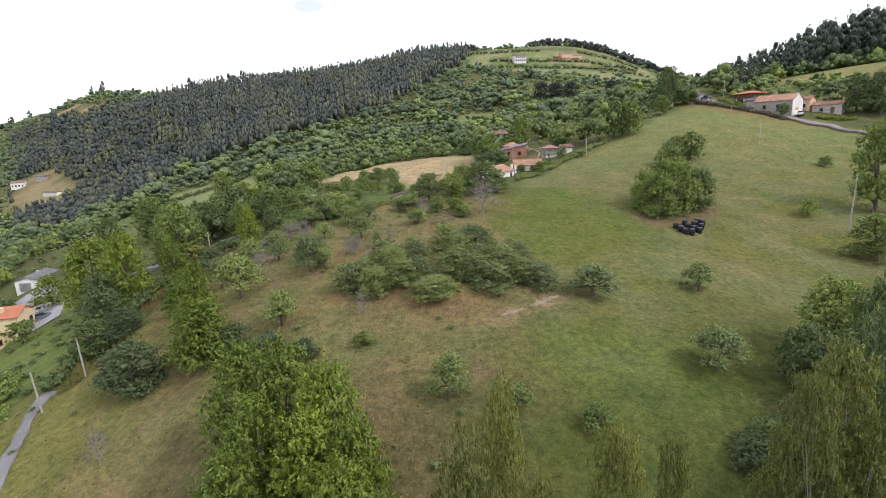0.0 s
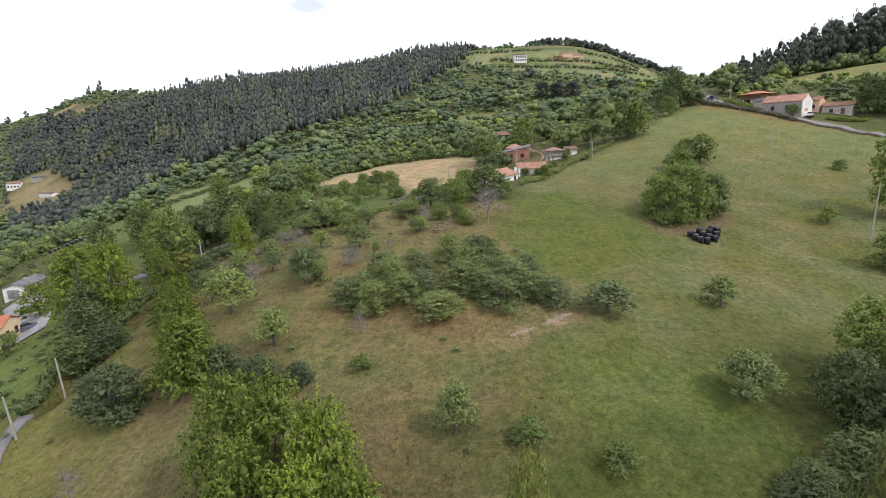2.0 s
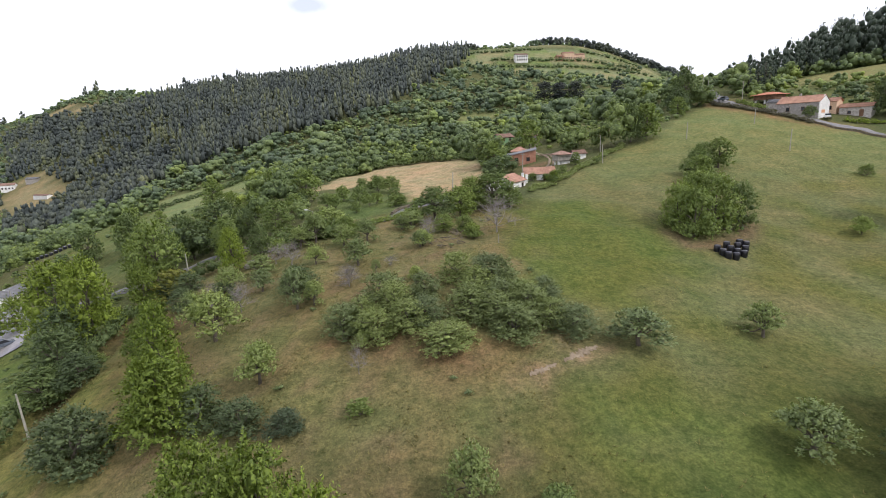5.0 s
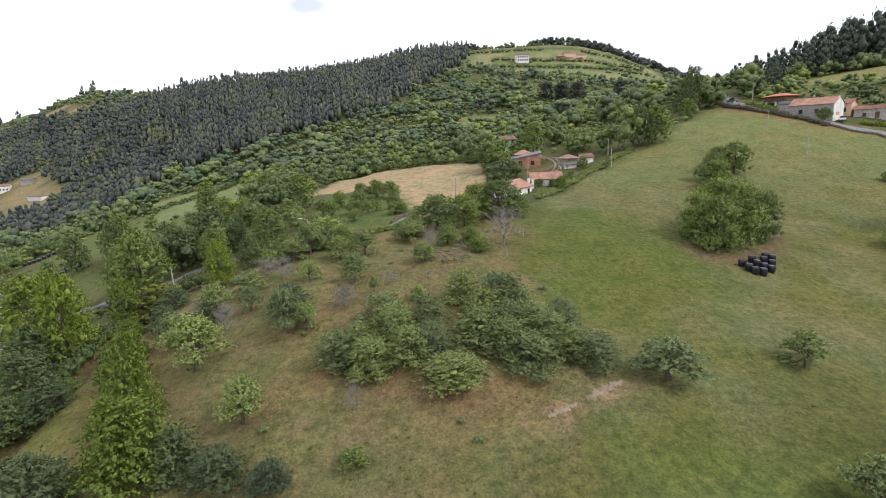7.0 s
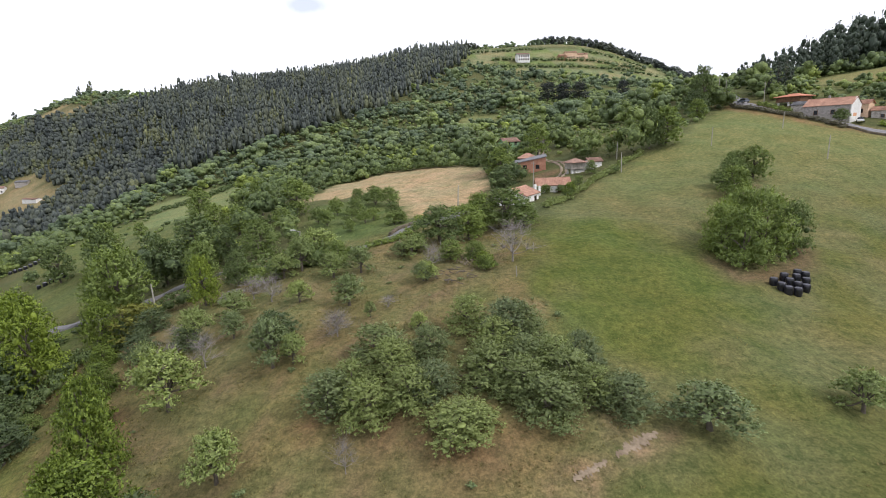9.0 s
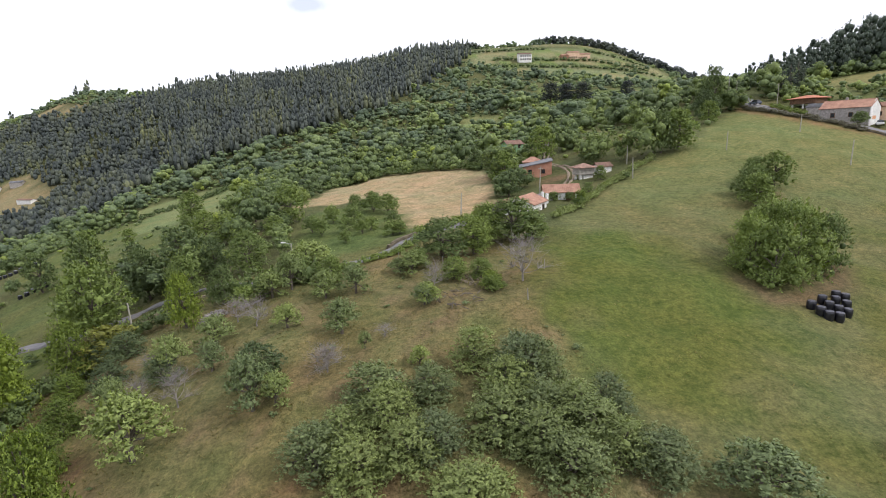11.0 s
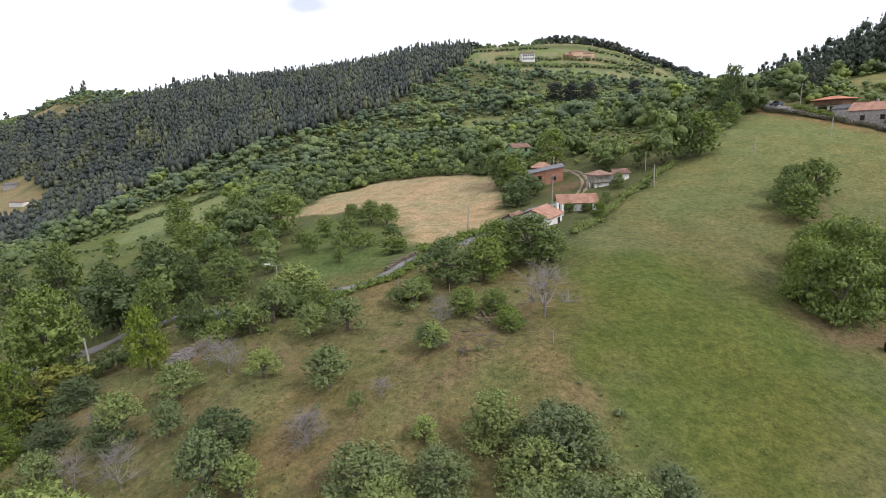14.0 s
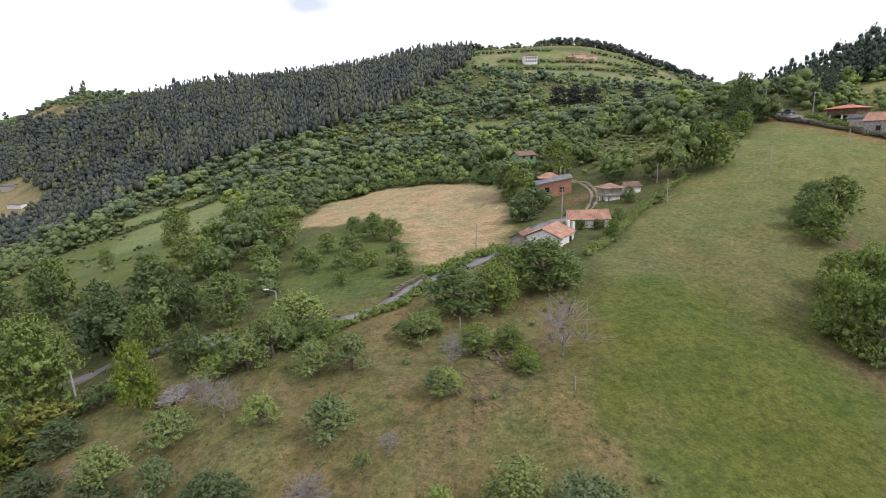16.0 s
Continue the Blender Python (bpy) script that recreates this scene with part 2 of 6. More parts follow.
CONCRETE = surface("pole_concrete", (0.27, 0.26, 0.215), (0.40, 0.38, 0.32), 1.0, 8, 0.85, 0.3)
ASPHALT = surface("worn_asphalt", (0.13, 0.125, 0.13), (0.23, 0.22, 0.225), 0.35, 6, 0.9, 0.4)
PAVING = surface("pale_paving", (0.24, 0.235, 0.25), (0.36, 0.35, 0.37), 0.4, 6, 0.85, 0.3)
MOSSY = surface("mossy_stone", (0.10, 0.085, 0.055), (0.24, 0.20, 0.14), 1.2, 6, 0.95, 0.8, vary=0.2)
DIRT = surface("packed_earth", (0.18, 0.135, 0.09), (0.31, 0.245, 0.175), 0.5, 5, 0.95, 0.6)
METAL = surface("galvanised_steel", (0.35, 0.36, 0.37), (0.5, 0.51, 0.52), 1.0, 6, 0.45, 0.1, metal=0.8)
FILM = surface("black_stretch_film", (0.008, 0.008, 0.012), (0.02, 0.02, 0.028), 2.0, 9, 0.28, 0.6)
# same film for the bale tops, with sky glints painted in as paler colour
FILM_TOP = surface("creased_film_glint", (0.04, 0.04, 0.055), (0.12, 0.12, 0.15), 3.0, 11, 0.35, 0.9)
PAINT_BLUE = surface("car_paint_grey_blue", (0.10, 0.12, 0.15), (0.13, 0.15, 0.19), 0.5, 3, 0.25, 0.0)
PAINT_WHITE = surface("car_paint_white", (0.7, 0.7, 0.7), (0.8, 0.8, 0.8), 0.5, 3, 0.25, 0.0)
RUBBER = surface("tyre_rubber", (0.015, 0.015, 0.015), (0.03, 0.03, 0.03), 2, 10, 0.9, 0.2)
LAMP_GLASS = surface("lamp_glass", (0.6, 0.6, 0.58), (0.75, 0.75, 0.72), 1, 4, 0.3, 0.0)

# ---- the lie of the land: smooth hills on three lattices, coarse to fine ----
FAR_HEIGHTS = [
    [-176, -175.9, -171.7, -155.8, -125.1, -88, -54.1, -31.1, -15.8, -4.9, 5.7],
    [-126, -126.8, -124.9, -112.1, -85.9, -52.3, -23.9, -4.1, 8.2, 18, 28.3],
    [-73.7, -78.1, -82.2, -75.2, -50.4, -11.8, 9.3, 26.2, 32.5, 39.5, 49.1],
    [-16.8, -25.8, -31.8, -39.2, -19.8, 18.9, 52.8, 51.3, 50, 56.6, 65.9],
    [36.3, 27.1, 25.3, 21.6, 54.2, 81.7, 67.9, 60, 64, 67.7, 76.2],
    [62.6, 50.7, 68.4, 101.6, 91.9, 102.7, 110.5, 70.6, 68.5, 72.5, 80.2],
    [54.9, 40.5, 36.1, 40.7, 46.2, 59.7, 72.5, 72, 67.4, 70.7, 77.9],
    [24.8, 3.7, -7.3, -8.2, 5.7, 25.6, 43.7, 55, 58.3, 65.4, 73.5],
]
MID_HEIGHTS = [
    [-40.8, -31.7, -21.6, -11.2, -1.6, 8.4, 13.5, -2.6, -5.2, 17.7, 37.6],
    [-55.3, -44.5, -33.6, -21.5, -9, -0.6, -3, 1.7, 13.2, 20, 18.6],
    [-67.9, -55.9, -44.6, -30.5, -17.2, -8.3, -10, -5.7, 3.3, 2.7, -4.3],
    [-72.4, -59, -51.7, -37.9, -14.8, -3.1, -6.9, -5.1, -8, -19.9, -30.9],
    [-65.8, -48.3, -34.7, -20.8, -2.3, 7.1, 7.5, 6.4, 0.1, -20, -43.2],
    [-56.9, -24.9, -0.7, 15.6, 18.7, 18.3, 28.4, 24.2, 17.1, -4.5, -38.4],
    [-51.5, 7, 20.1, 31.3, 26.1, 21.8, 43, 39.7, 50.2, 7.2, -32.2],
    [-0.7, 21.7, 15.3, 8.3, 2.9, 4.7, 22.3, 33.5, 40.7, 13.7, -19.8],
    [9.2, -4.2, -2, -15.9, -25.1, -20, -2.8, 13.9, 22.4, 18.3, -4.9],
]
NEAR_HEIGHTS = [
    [-7.8, -3, 2.2, 7.6, 10.9, 7, 0.9, -1.1, -1],
    [-9.7, -3.8, 2.1, 6.6, 11, 9, 3.7, 0.4, -0.9],
    [-10.8, -5.1, 0.9, 9.5, 16.1, 8.9, -0.1, 0.6, -0.6],
    [-8.9, -6.1, 0.3, 8.1, 10.7, 8.6, 3.5, -1, -1.6],
    [-3.4, -0.8, 3.7, 6.5, 6, 4.8, 7.6, 4, 0.3],
    [2.1, 4.5, 6.7, 7.8, 3.4, 0.9, 9, 11, 1.7],
    [4.9, 5.4, 5.8, 4.8, 3.2, 4.8, 7.4, 9.3, 5.1],
    [5, 5.1, 4.7, 3.7, 3.4, 4.4, 5.1, 7.7, 9.5],
    [3.7, 3, 2.9, 2.5, 1.9, 1.4, 2.1, 4.7, 11.2],
]
LATTICES = ((-1250, -500, 250, FAR_HEIGHTS), (-540, 120, 90, MID_HEIGHTS), (-140, 0, 32, NEAR_HEIGHTS))

def spline(u):
    u = np.abs(u)
    return np.where(u < 1, 2 / 3 - u * u + u**3 / 2, np.where(u < 2, (2 - u) ** 3 / 6, 0))


def waves(x, y, scale, seed=0):
    """Cheap smooth noise, about -1 to 1."""
    r = np.random.RandomState(seed)
    out = np.zeros(np.shape(x))
    for k in range(7):
        ang, ph = r.uniform(0, np.pi * 2), r.uniform(0, 6.28)
        f = 2 * np.pi / scale * r.uniform(0.6, 1.7)
        out = out + np.sin(f * (x * np.cos(ang) + y * np.sin(ang)) + ph + 1.3 * np.sin(f * 0.6 * (x * np.sin(ang) - y * np.cos(ang)) + ph * 2))
    return out / 3.2


def near_line(pts, x, y):
    """Distance to a polyline."""
    dist = np.full(np.shape(x), 1e9)
    for (ax, ay), (bx, by) in zip(pts[:-1], pts[1:]):
        t = (((x - ax) * (bx - ax) + (y - ay) * (by - ay)) / ((bx - ax) ** 2 + (by - ay) ** 2 + 1e-9)).clip(0, 1)
        dist = np.minimum(dist, np.hypot(x - ax - t * (bx - ax), y - ay - t * (by - ay)))
    return dist


DITCH = [(-46.5, 57), (-45.4, 66), (-45.2, 74), (-45.7, 82), (-43.6, 88)]


def land(x, y):
    """Height of the ground at x, y (numbers or arrays)."""
    x, y = np.atleast_1d(np.asarray(x, float)), np.atleast_1d(np.asarray(y, float))
    z = np.zeros(x.shape)
    for k, (x0, y0, step, table) in enumerate(LATTICES):
        table = np.array(table)
        u, v = (x - x0) / step, (y - y0) / step
        if k == 0:
            u, v = u.clip(1, table.shape[1] - 2), v.clip(1, table.shape[0] - 2)
        bx = spline(u[:, None] - np.arange(table.shape[1]))
        by = spline(v[:, None] - np.arange(table.shape[0]))
        z += np.einsum("ni,ij,nj->n", by, table, bx)
    z += 22 * np.exp(-(((x + 485) / 95) ** 2) - ((y - 735) / 95) ** 2)
    z -= 1.5 * np.exp(-((near_line(DITCH, x, y) / 1.1) ** 2))
    fade = np.exp(-((np.hypot(x, y - 90) / 260) ** 2))
    return z + fade * (0.13 * waves(x, y, 6, 11) + 0.30 * waves(x, y, 17, 12))


def land_at(x, y):
    return float(land(x, y)[0])


def inside(poly, x, y, soft=2.0, wobble=1.5):
    """1 inside a polygon, 0 outside, soft at its uneven edge."""
    x = x + waves(x, y, 9, 3) * wobble
    y = y + waves(x, y, 11, 4) * wobble
    p = np.array(poly, float)
    q = np.roll(p, -1, 0)
    hitc, dist = np.zeros(x.shape, bool), np.full(x.shape, 1e9)
    for (ax, ay), (bx, by) in zip(p, q):
        cross = ((ay > y) != (by > y)) & (x < (bx - ax) * (y - ay) / (by - ay + 1e-12) + ax)
        hitc ^= cross
        t = (((x - ax) * (bx - ax) + (y - ay) * (by - ay)) / ((bx - ax) ** 2 + (by - ay) ** 2 + 1e-9)).clip(0, 1)
        dist = np.minimum(dist, np.hypot(x - ax - t * (bx - ax), y - ay - t * (by - ay)))
    signed = np.where(hitc, dist, -dist)
    return (signed / (2 * soft) + 0.5).clip(0, 1)


# fields and woods on the plan
HAY = [(-40, 160), (-38, 205), (-21, 222), (-8, 214), (6, 198), (13, 180), (10, 145), (5, 119), (-2, 112), (-7, 114), (-10, 126), (-14, 148), (-20, 166), (-27, 160)]
BANK = [(-110, 112), (-60, 104), (-52, 70), (-52, 30), (-90, 40), (-110, 90)]
LEFT_FIELD = [(-180, 288), (-158, 305), (-114, 300), (-102, 292), (-65, 186), (-98, 181), (-129, 251)]
PASTURE = [(9, 60), (10, 78), (14, 97), (18, 112), (24, 118), (31, 130), (40, 140), (52, 152), (67, 166), (99, 202), (108, 186), (113, 168), (124, 140), (100, 112), (76, 90), (64, 66), (44, 48), (30, 26), (8, 22), (0, 36)]
MEADOW = [(11, 97), (17, 106), (27, 101), (34, 90), (34, 80), (24, 66), (12, 64), (8, 78)]
ORCHARD = [(-52, 88), (-44, 97), (-24, 104), (-3, 104), (12, 104), (9, 76), (12, 62), (8, 44), (0, 24), (-30, 20), (-56, 40), (-50, 62)]
SMALL_ORCHARD = [(-30, 150), (-16, 158), (-9, 122), (-8, 106), (-20, 104), (-30, 120)]
UPPER_FIELDS = [(4, 585), (50, 640), (150, 640), (228, 640), (222, 500), (205, 458), (178, 446), (150, 454), (116, 470), (88, 482), (62, 496), (40, 520)]
LEFT_TOP = [(-520, 706), (-455, 690), (-400, 650), (-408, 632), (-460, 662), (-518, 690)]
SMALL_TERRACE = [(12, 340), (34, 330), (40, 362), (14, 366)]
ROUGH_STRIP = [(-106, 150), (-84, 146), (-66, 114), (-75, 106), (-94, 128)]
SLOPE_FIELD = [(150, 230), (164, 258), (206, 258), (208, 238), (178, 210)]
LOW_FIELD = [(-98, 181), (-65, 186), (-62, 170), (-80, 148), (-104, 156)]
LOW_ORCHARD = [(-150, 235), (-128, 180), (-118, 160), (-96, 150), (-72, 140), (-58, 158), (-62, 186), (-98, 245)]
SCRUB = [(77, 432), (113, 410), (165, 410), (150, 350), (125, 316), (88, 334), (60, 368)]
HEATH = [(50, 226), (64, 214), (60, 190), (52, 172), (42, 180), (44, 205)]
VILLAGE_GAPS = [(44, 172), (66, 196), (70, 236), (54, 244), (50, 205)]
RIGHT_SLOPE = [(128, 185), (135, 245), (190, 285), (300, 290), (300, 170), (150, 150)]
CLEARING = [(-420, 508), (-385, 512), (-345, 478), (-316, 458), (-312, 424), (-350, 424), (-392, 470)]
LANE_LOW = [(-36, 26), (-38.5, 31), (-43, 43), (-46.8, 50.5), (-47.6, 54), (-48.4, 57)]
LANE_MID = [(-84, 108), (-69, 106.5), (-52, 101.5), (-46, 103), (-39, 103), (-35, 101.8), (-31, 100), (-24, 98), (-16.5, 98), (-13.3, 99.5), (-8.3, 104.3), (-3.1, 111.5), (4, 118.2), (9, 126), (15, 136), (23, 140)]
ROAD_TOP = [(110, 226), (106, 212), (102.5, 200), (102, 189), (104.5, 179), (109, 168), (115, 156), (120, 145), (124, 130)]
TRACK = [(23, 140), (27.5, 146), (31, 156), (32, 166), (30, 180), (34, 196)]

# ---- ground ----
def lines(lo, hi, step, first, last, grow=1.07):
    mid = list(np.arange(lo, hi, step))
    up, s = [hi], step
    while up[-1] < last:
        s *= grow
        up.append(up[-1] + s)
    down, s = [lo - step], step
    while down[-1] > first:
        s *= grow
        down.append(down[-1] - s)
    return np.array(down[::-1] + mid + up)


gx, gy = lines(-70, 112, 1.4, -2800, 2800, 1.05), lines(22, 150, 1.4, -900, 2800, 1.045)
X, Y = [m.ravel() for m in np.meshgrid(gx, gy)]
Z = land(X, Y)
nx, ny = len(gx), len(gy)
idx = np.arange(nx * ny).reshape(ny, nx)
quads = np.stack([idx[:-1, :-1], idx[:-1, 1:], idx[1:, 1:], idx[1:, :-1]], -1).reshape(-1, 4)
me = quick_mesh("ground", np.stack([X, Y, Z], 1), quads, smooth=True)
C_DRY, C_MEADOW, C_PASTURE = np.array([0.152, 0.126, 0.062]), np.array([0.095, 0.110, 0.029]), np.array([0.116, 0.121, 0.053])
C_HAY, C_FIELD, C_WOOD, C_BARE = np.array([0.315, 0.245, 0.15]), np.array([0.155, 0.18, 0.08]), np.array([0.085, 0.092, 0.040]), np.array([0.19, 0.135, 0.085])
col = np.tile(C_WOOD, (len(X), 1))


def lay(colour, mask):
    global col
    col = col * (1 - mask[:, None]) + np.asarray(colour) * mask[:, None]


lay(C_FIELD * [0.5, 0.52, 0.45], ((waves(X, Y, 60, 55) - 0.35) * 3).clip(0, 0.7) * (Y > 175) * (Y < 420))
lay(C_DRY * [0.85, 1.05, 0.9], inside(ORCHARD, X, Y, 3))
lay(C_DRY, inside(ORCHARD, X, Y, 3) * (0.5 + 0.5 * waves(X, Y, 14, 21)).clip(0, 1))
lay(C_MEADOW * [1.42, 1.32, 1.5], 0.75 * inside(ORCHARD, X, Y, 3) * ((-29 - X) / 6).clip(0, 1) * ((76 - Y) / 10).clip(0, 1))
lay(C_PASTURE, inside(PASTURE, X, Y, 2.5))
lay(C_PASTURE * [1.14, 1.06, 1.12], inside(PASTURE, X, Y, 2.5) * (0.25 + 0.7 * waves(X, Y, 16, 22)).clip(0, 1))
lay(C_MEADOW * [1.1, 1.0, 1.1], inside(PASTURE, X, Y, 2.5) * (waves(X, Y, 22, 23) * 0.9 + (78 - Y) / 60 + (X - 40) / 60 * (Y < 120)).clip(0, 0.8))
lay(C_PASTURE * [1.22, 1.28, 1.15], 0.85 * inside(PASTURE, X, Y, 2.5) * ((Y - 105) / 45).clip(0, 1))
# tree shade over the near pasture painted into the grass colour, deepest at right
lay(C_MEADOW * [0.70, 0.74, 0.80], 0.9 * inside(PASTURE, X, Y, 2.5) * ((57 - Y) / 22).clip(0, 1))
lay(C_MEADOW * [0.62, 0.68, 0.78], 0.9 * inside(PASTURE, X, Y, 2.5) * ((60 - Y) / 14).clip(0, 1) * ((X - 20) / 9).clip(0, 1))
lay(C_MEADOW * [1.15, 1.2, 1.1], 0.7 * inside(PASTURE, X, Y, 2.5) * np.exp(-((np.hypot((X - 15) / 1.6, Y - 44) / 7) ** 2)) * (0.6 + 0.6 * waves(X, Y, 7, 43)).clip(0, 1))
# orchard grass gets darker towards its near edge
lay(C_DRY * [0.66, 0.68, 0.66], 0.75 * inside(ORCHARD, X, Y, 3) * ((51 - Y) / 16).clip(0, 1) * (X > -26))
lay(C_MEADOW * [0.92, 0.96, 0.92], inside(MEADOW, X, Y, 4, 2.5) * 0.95)
lay(C_HAY, inside(HAY, X, Y, 1.5))
lay(C_HAY * [0.72, 0.74, 0.72], inside(HAY, X, Y, 1.5) * (0.5 * waves(X, Y, 9, 24) + 0.4 * np.sin((X * 0.9 + Y * 0.35) * 1.6)).clip(0, 0.7))
lay(C_FIELD * [0.58, 0.64, 0.5], inside(SMALL_ORCHARD, X, Y, 2))
lay(C_FIELD * [0.6, 0.6, 0.5], inside(ROUGH_STRIP, X, Y, 2))
lay(C_FIELD * [1.0, 0.95, 0.9], inside(SMALL_TERRACE, X, Y, 2))
lay(C_FIELD * [0.72, 0.82, 0.62], inside(SCRUB, X, Y, 5, 4))
lay(C_HAY * [0.55, 0.6, 0.55], inside(SCRUB, X, Y, 5, 4) * (waves(X, Y, 26, 57) * 1.5 - 0.5).clip(0, 0.8))
lay(C_HAY * [0.6, 0.66, 0.55], inside(HEATH, X, Y, 3, 3))
lay(C_FIELD * [0.66, 0.7, 0.5], inside(LOW_ORCHARD, X, Y, 3) * 0.8)
lay(C_FIELD * [0.8, 0.75, 0.7], inside(VILLAGE_GAPS, X, Y, 3))
lay(C_FIELD, inside(LEFT_FIELD, X, Y, 3))
lay(C_FIELD * [0.66, 0.68, 0.6], inside(LOW_FIELD, X, Y, 3))
lay(C_FIELD * [1.05, 1.0, 1.2], inside(UPPER_FIELDS, X, Y, 5, 4))
lay(C_HAY * [0.75, 0.82, 0.72], 0.75 * inside(UPPER_FIELDS, X, Y, 5, 4) * ((np.sin(Y / 15 + X / 60) + waves(X, Y, 60, 31)) * 1.6).clip(0, 0.85))
lay(C_WOOD, inside(UPPER_FIELDS, X, Y, 5, 4) * ((np.sin(Y / 15 + X / 60 + 2.2) - 0.86) * 9).clip(0, 0.9))
lay(C_HAY * [0.8, 0.85, 0.8], inside(LEFT_TOP, X, Y, 5, 4))
lay(C_FIELD * [0.75, 0.7, 0.62], inside(RIGHT_SLOPE, X, Y, 6, 4) * 0.9)
lay(C_FIELD * [0.85, 0.95, 0.75], inside(UPPER_FIELDS, X, Y, 5, 4) * ((waves(X, Y, 38, 59) - 0.3) * 4).clip(0, 1))
lay(C_FIELD * [1.15, 0.95, 0.95], inside(SLOPE_FIELD, X, Y, 4, 3))
lay(C_HAY * [0.68, 0.72, 0.68], inside(CLEARING, X, Y, 6, 6))
lay(C_FIELD * [0.72, 0.80, 0.55], inside(BANK, X, Y, 3))
lay(C_BARE * [1.35, 1.3, 1.4], 0.95 * np.exp(-((near_line([(4, 50.6), (6.5, 51.9), (8.5, 53), (11, 54.4), (13.4, 55.4)], X, Y) / 0.9) ** 2)) * (0.8 + 0.5 * waves(X, Y, 4, 33)).clip(0, 1))
lay(C_BARE * [0.95, 0.85, 0.8], 0.8 * np.exp(-((near_line([(-13, 58.5), (-6, 55.5), (-1, 53.4), (6, 55)], X, Y) / 1.8) ** 2)) * (0.6 + 0.6 * waves(X, Y, 5, 37)).clip(0, 1))
lay(C_BARE * [0.66, 0.56, 0.55], 0.95 * np.exp(-((near_line([(-31.5, 60), (-33.4, 67.2), (-36.2, 74.4), (-39.3, 80.6), (-42.5, 85)], X, Y) / 1.5) ** 2)) * (0.8 + 0.5 * waves(X, Y, 6, 38)).clip(0, 1))
lay(C_BARE * [0.8, 0.74, 0.7], 0.6 * np.exp(-((near_line([(-31.6, 49.5), (-33.9, 55.0), (-38.0, 62.8), (-42.4, 72.5), (-46.6, 82.5)], X, Y) / 1.3) ** 2)) * (0.6 + 0.6 * waves(X, Y, 5, 42)).clip(0, 1))
# dark soil of the ditch, with its deep shade painted into the colour
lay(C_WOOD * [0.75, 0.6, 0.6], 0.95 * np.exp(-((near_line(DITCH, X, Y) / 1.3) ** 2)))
lay(C_BARE * [0.9, 0.85, 0.95], 0.4 * inside(ORCHARD, X, Y, 3) * (waves(X, Y, 7, 39) * 1.4 - 0.55).clip(0, 1))
lay(C_BARE * 0.9, 0.7 * np.exp(-((np.hypot(X - 0, Y - 83) / 4.0) ** 2)) * (0.6 + 0.7 * waves(X, Y, 4, 34)).clip(0, 1))
lay(C_BARE * [0.85, 0.78, 0.8], 0.7 * np.exp(-((near_line([(8, 91), (3, 87), (-2, 79), (-4, 74)], X, Y) / 2.6) ** 2)) * (0.5 + 0.7 * waves(X, Y, 4, 40)).clip(0, 1))
lay(C_BARE * [1.0, 0.85, 0.75], 0.85 * np.exp(-((near_line([(95.5, 203), (95.5, 192), (97.5, 181), (100.5, 171), (105, 160)], X, Y) / 2.8) ** 2)) * (0.65 + 0.6 * waves(X, Y, 6, 41)).clip(0, 1))
lay(C_BARE * 0.8, 0.8 * np.exp(-((np.hypot(X - 29, Y - 36) / 3.0) ** 2)) * (0.6 + 0.7 * waves(X, Y, 4, 35)).clip(0, 1))
lay(C_BARE * [1.0, 0.88, 0.8], 0.9 * np.exp(-((near_line([(100.5, 200), (101.5, 187), (104.5, 176), (109, 165), (114, 153)], X, Y) / 4.5) ** 2)) * (0.7 + 0.6 * waves(X, Y, 7, 36)).clip(0, 1))
lay(C_BARE * 0.7, 0.8 * np.exp(-((near_line([(34, 88), (35.5, 83.5), (40, 84.5), (46, 88), (50, 93), (52, 104), (58, 120)], X, Y) / 1.7) ** 2)))
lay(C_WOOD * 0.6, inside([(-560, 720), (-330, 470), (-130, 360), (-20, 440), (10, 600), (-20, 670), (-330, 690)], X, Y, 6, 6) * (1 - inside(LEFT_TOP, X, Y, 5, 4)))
lay(C_BARE * 0.75, 0.9 * np.exp(-((np.hypot(X - 26.5, Y - 155) / 3.8) ** 4)))
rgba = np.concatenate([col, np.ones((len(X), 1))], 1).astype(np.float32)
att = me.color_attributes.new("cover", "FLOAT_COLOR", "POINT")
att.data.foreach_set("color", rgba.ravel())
mat, n, l, p = nodes("grassland")
cover_att = n.new("ShaderNodeAttribute")
cover_att.attribute_name = "cover"
geo_pos = n.new("ShaderNodeNewGeometry").outputs["Position"]
drift, patch, tuft, blade = noise_node(n, l, 0.075, 4, geo_pos), noise_node(n, l, 0.22, 6, geo_pos), noise_node(n, l, 1.3, 6, geo_pos, 0.7), noise_node(n, l, 4.5, 5, geo_pos, 0.8)
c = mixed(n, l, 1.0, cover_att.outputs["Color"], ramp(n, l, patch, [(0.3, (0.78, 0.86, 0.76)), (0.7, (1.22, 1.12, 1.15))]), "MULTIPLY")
c = mixed(n, l, 1.0, c, ramp(n, l, drift, [(0.36, (1.07, 0.995, 0.97)), (0.64, (0.93, 1.01, 1.0))]), "MULTIPLY")
c = mixed(n, l, 1.0, c, ramp(n, l, tuft, [(0.3, (0.55, 0.64, 0.55)), (0.5, (1, 1, 1)), (0.70, (1.42, 1.34, 1.3))]), "MULTIPLY")
c = mixed(n, l, 1.0, c, ramp(n, l, blade, [(0.3, (0.55, 0.58, 0.55)), (0.7, (1.45, 1.42, 1.4))]), "MULTIPLY")
l.new(c, p.inputs["Base Color"])
p.inputs["Roughness"].default_value, p.inputs["Specular IOR Level"].default_value = 0.95, 0.1
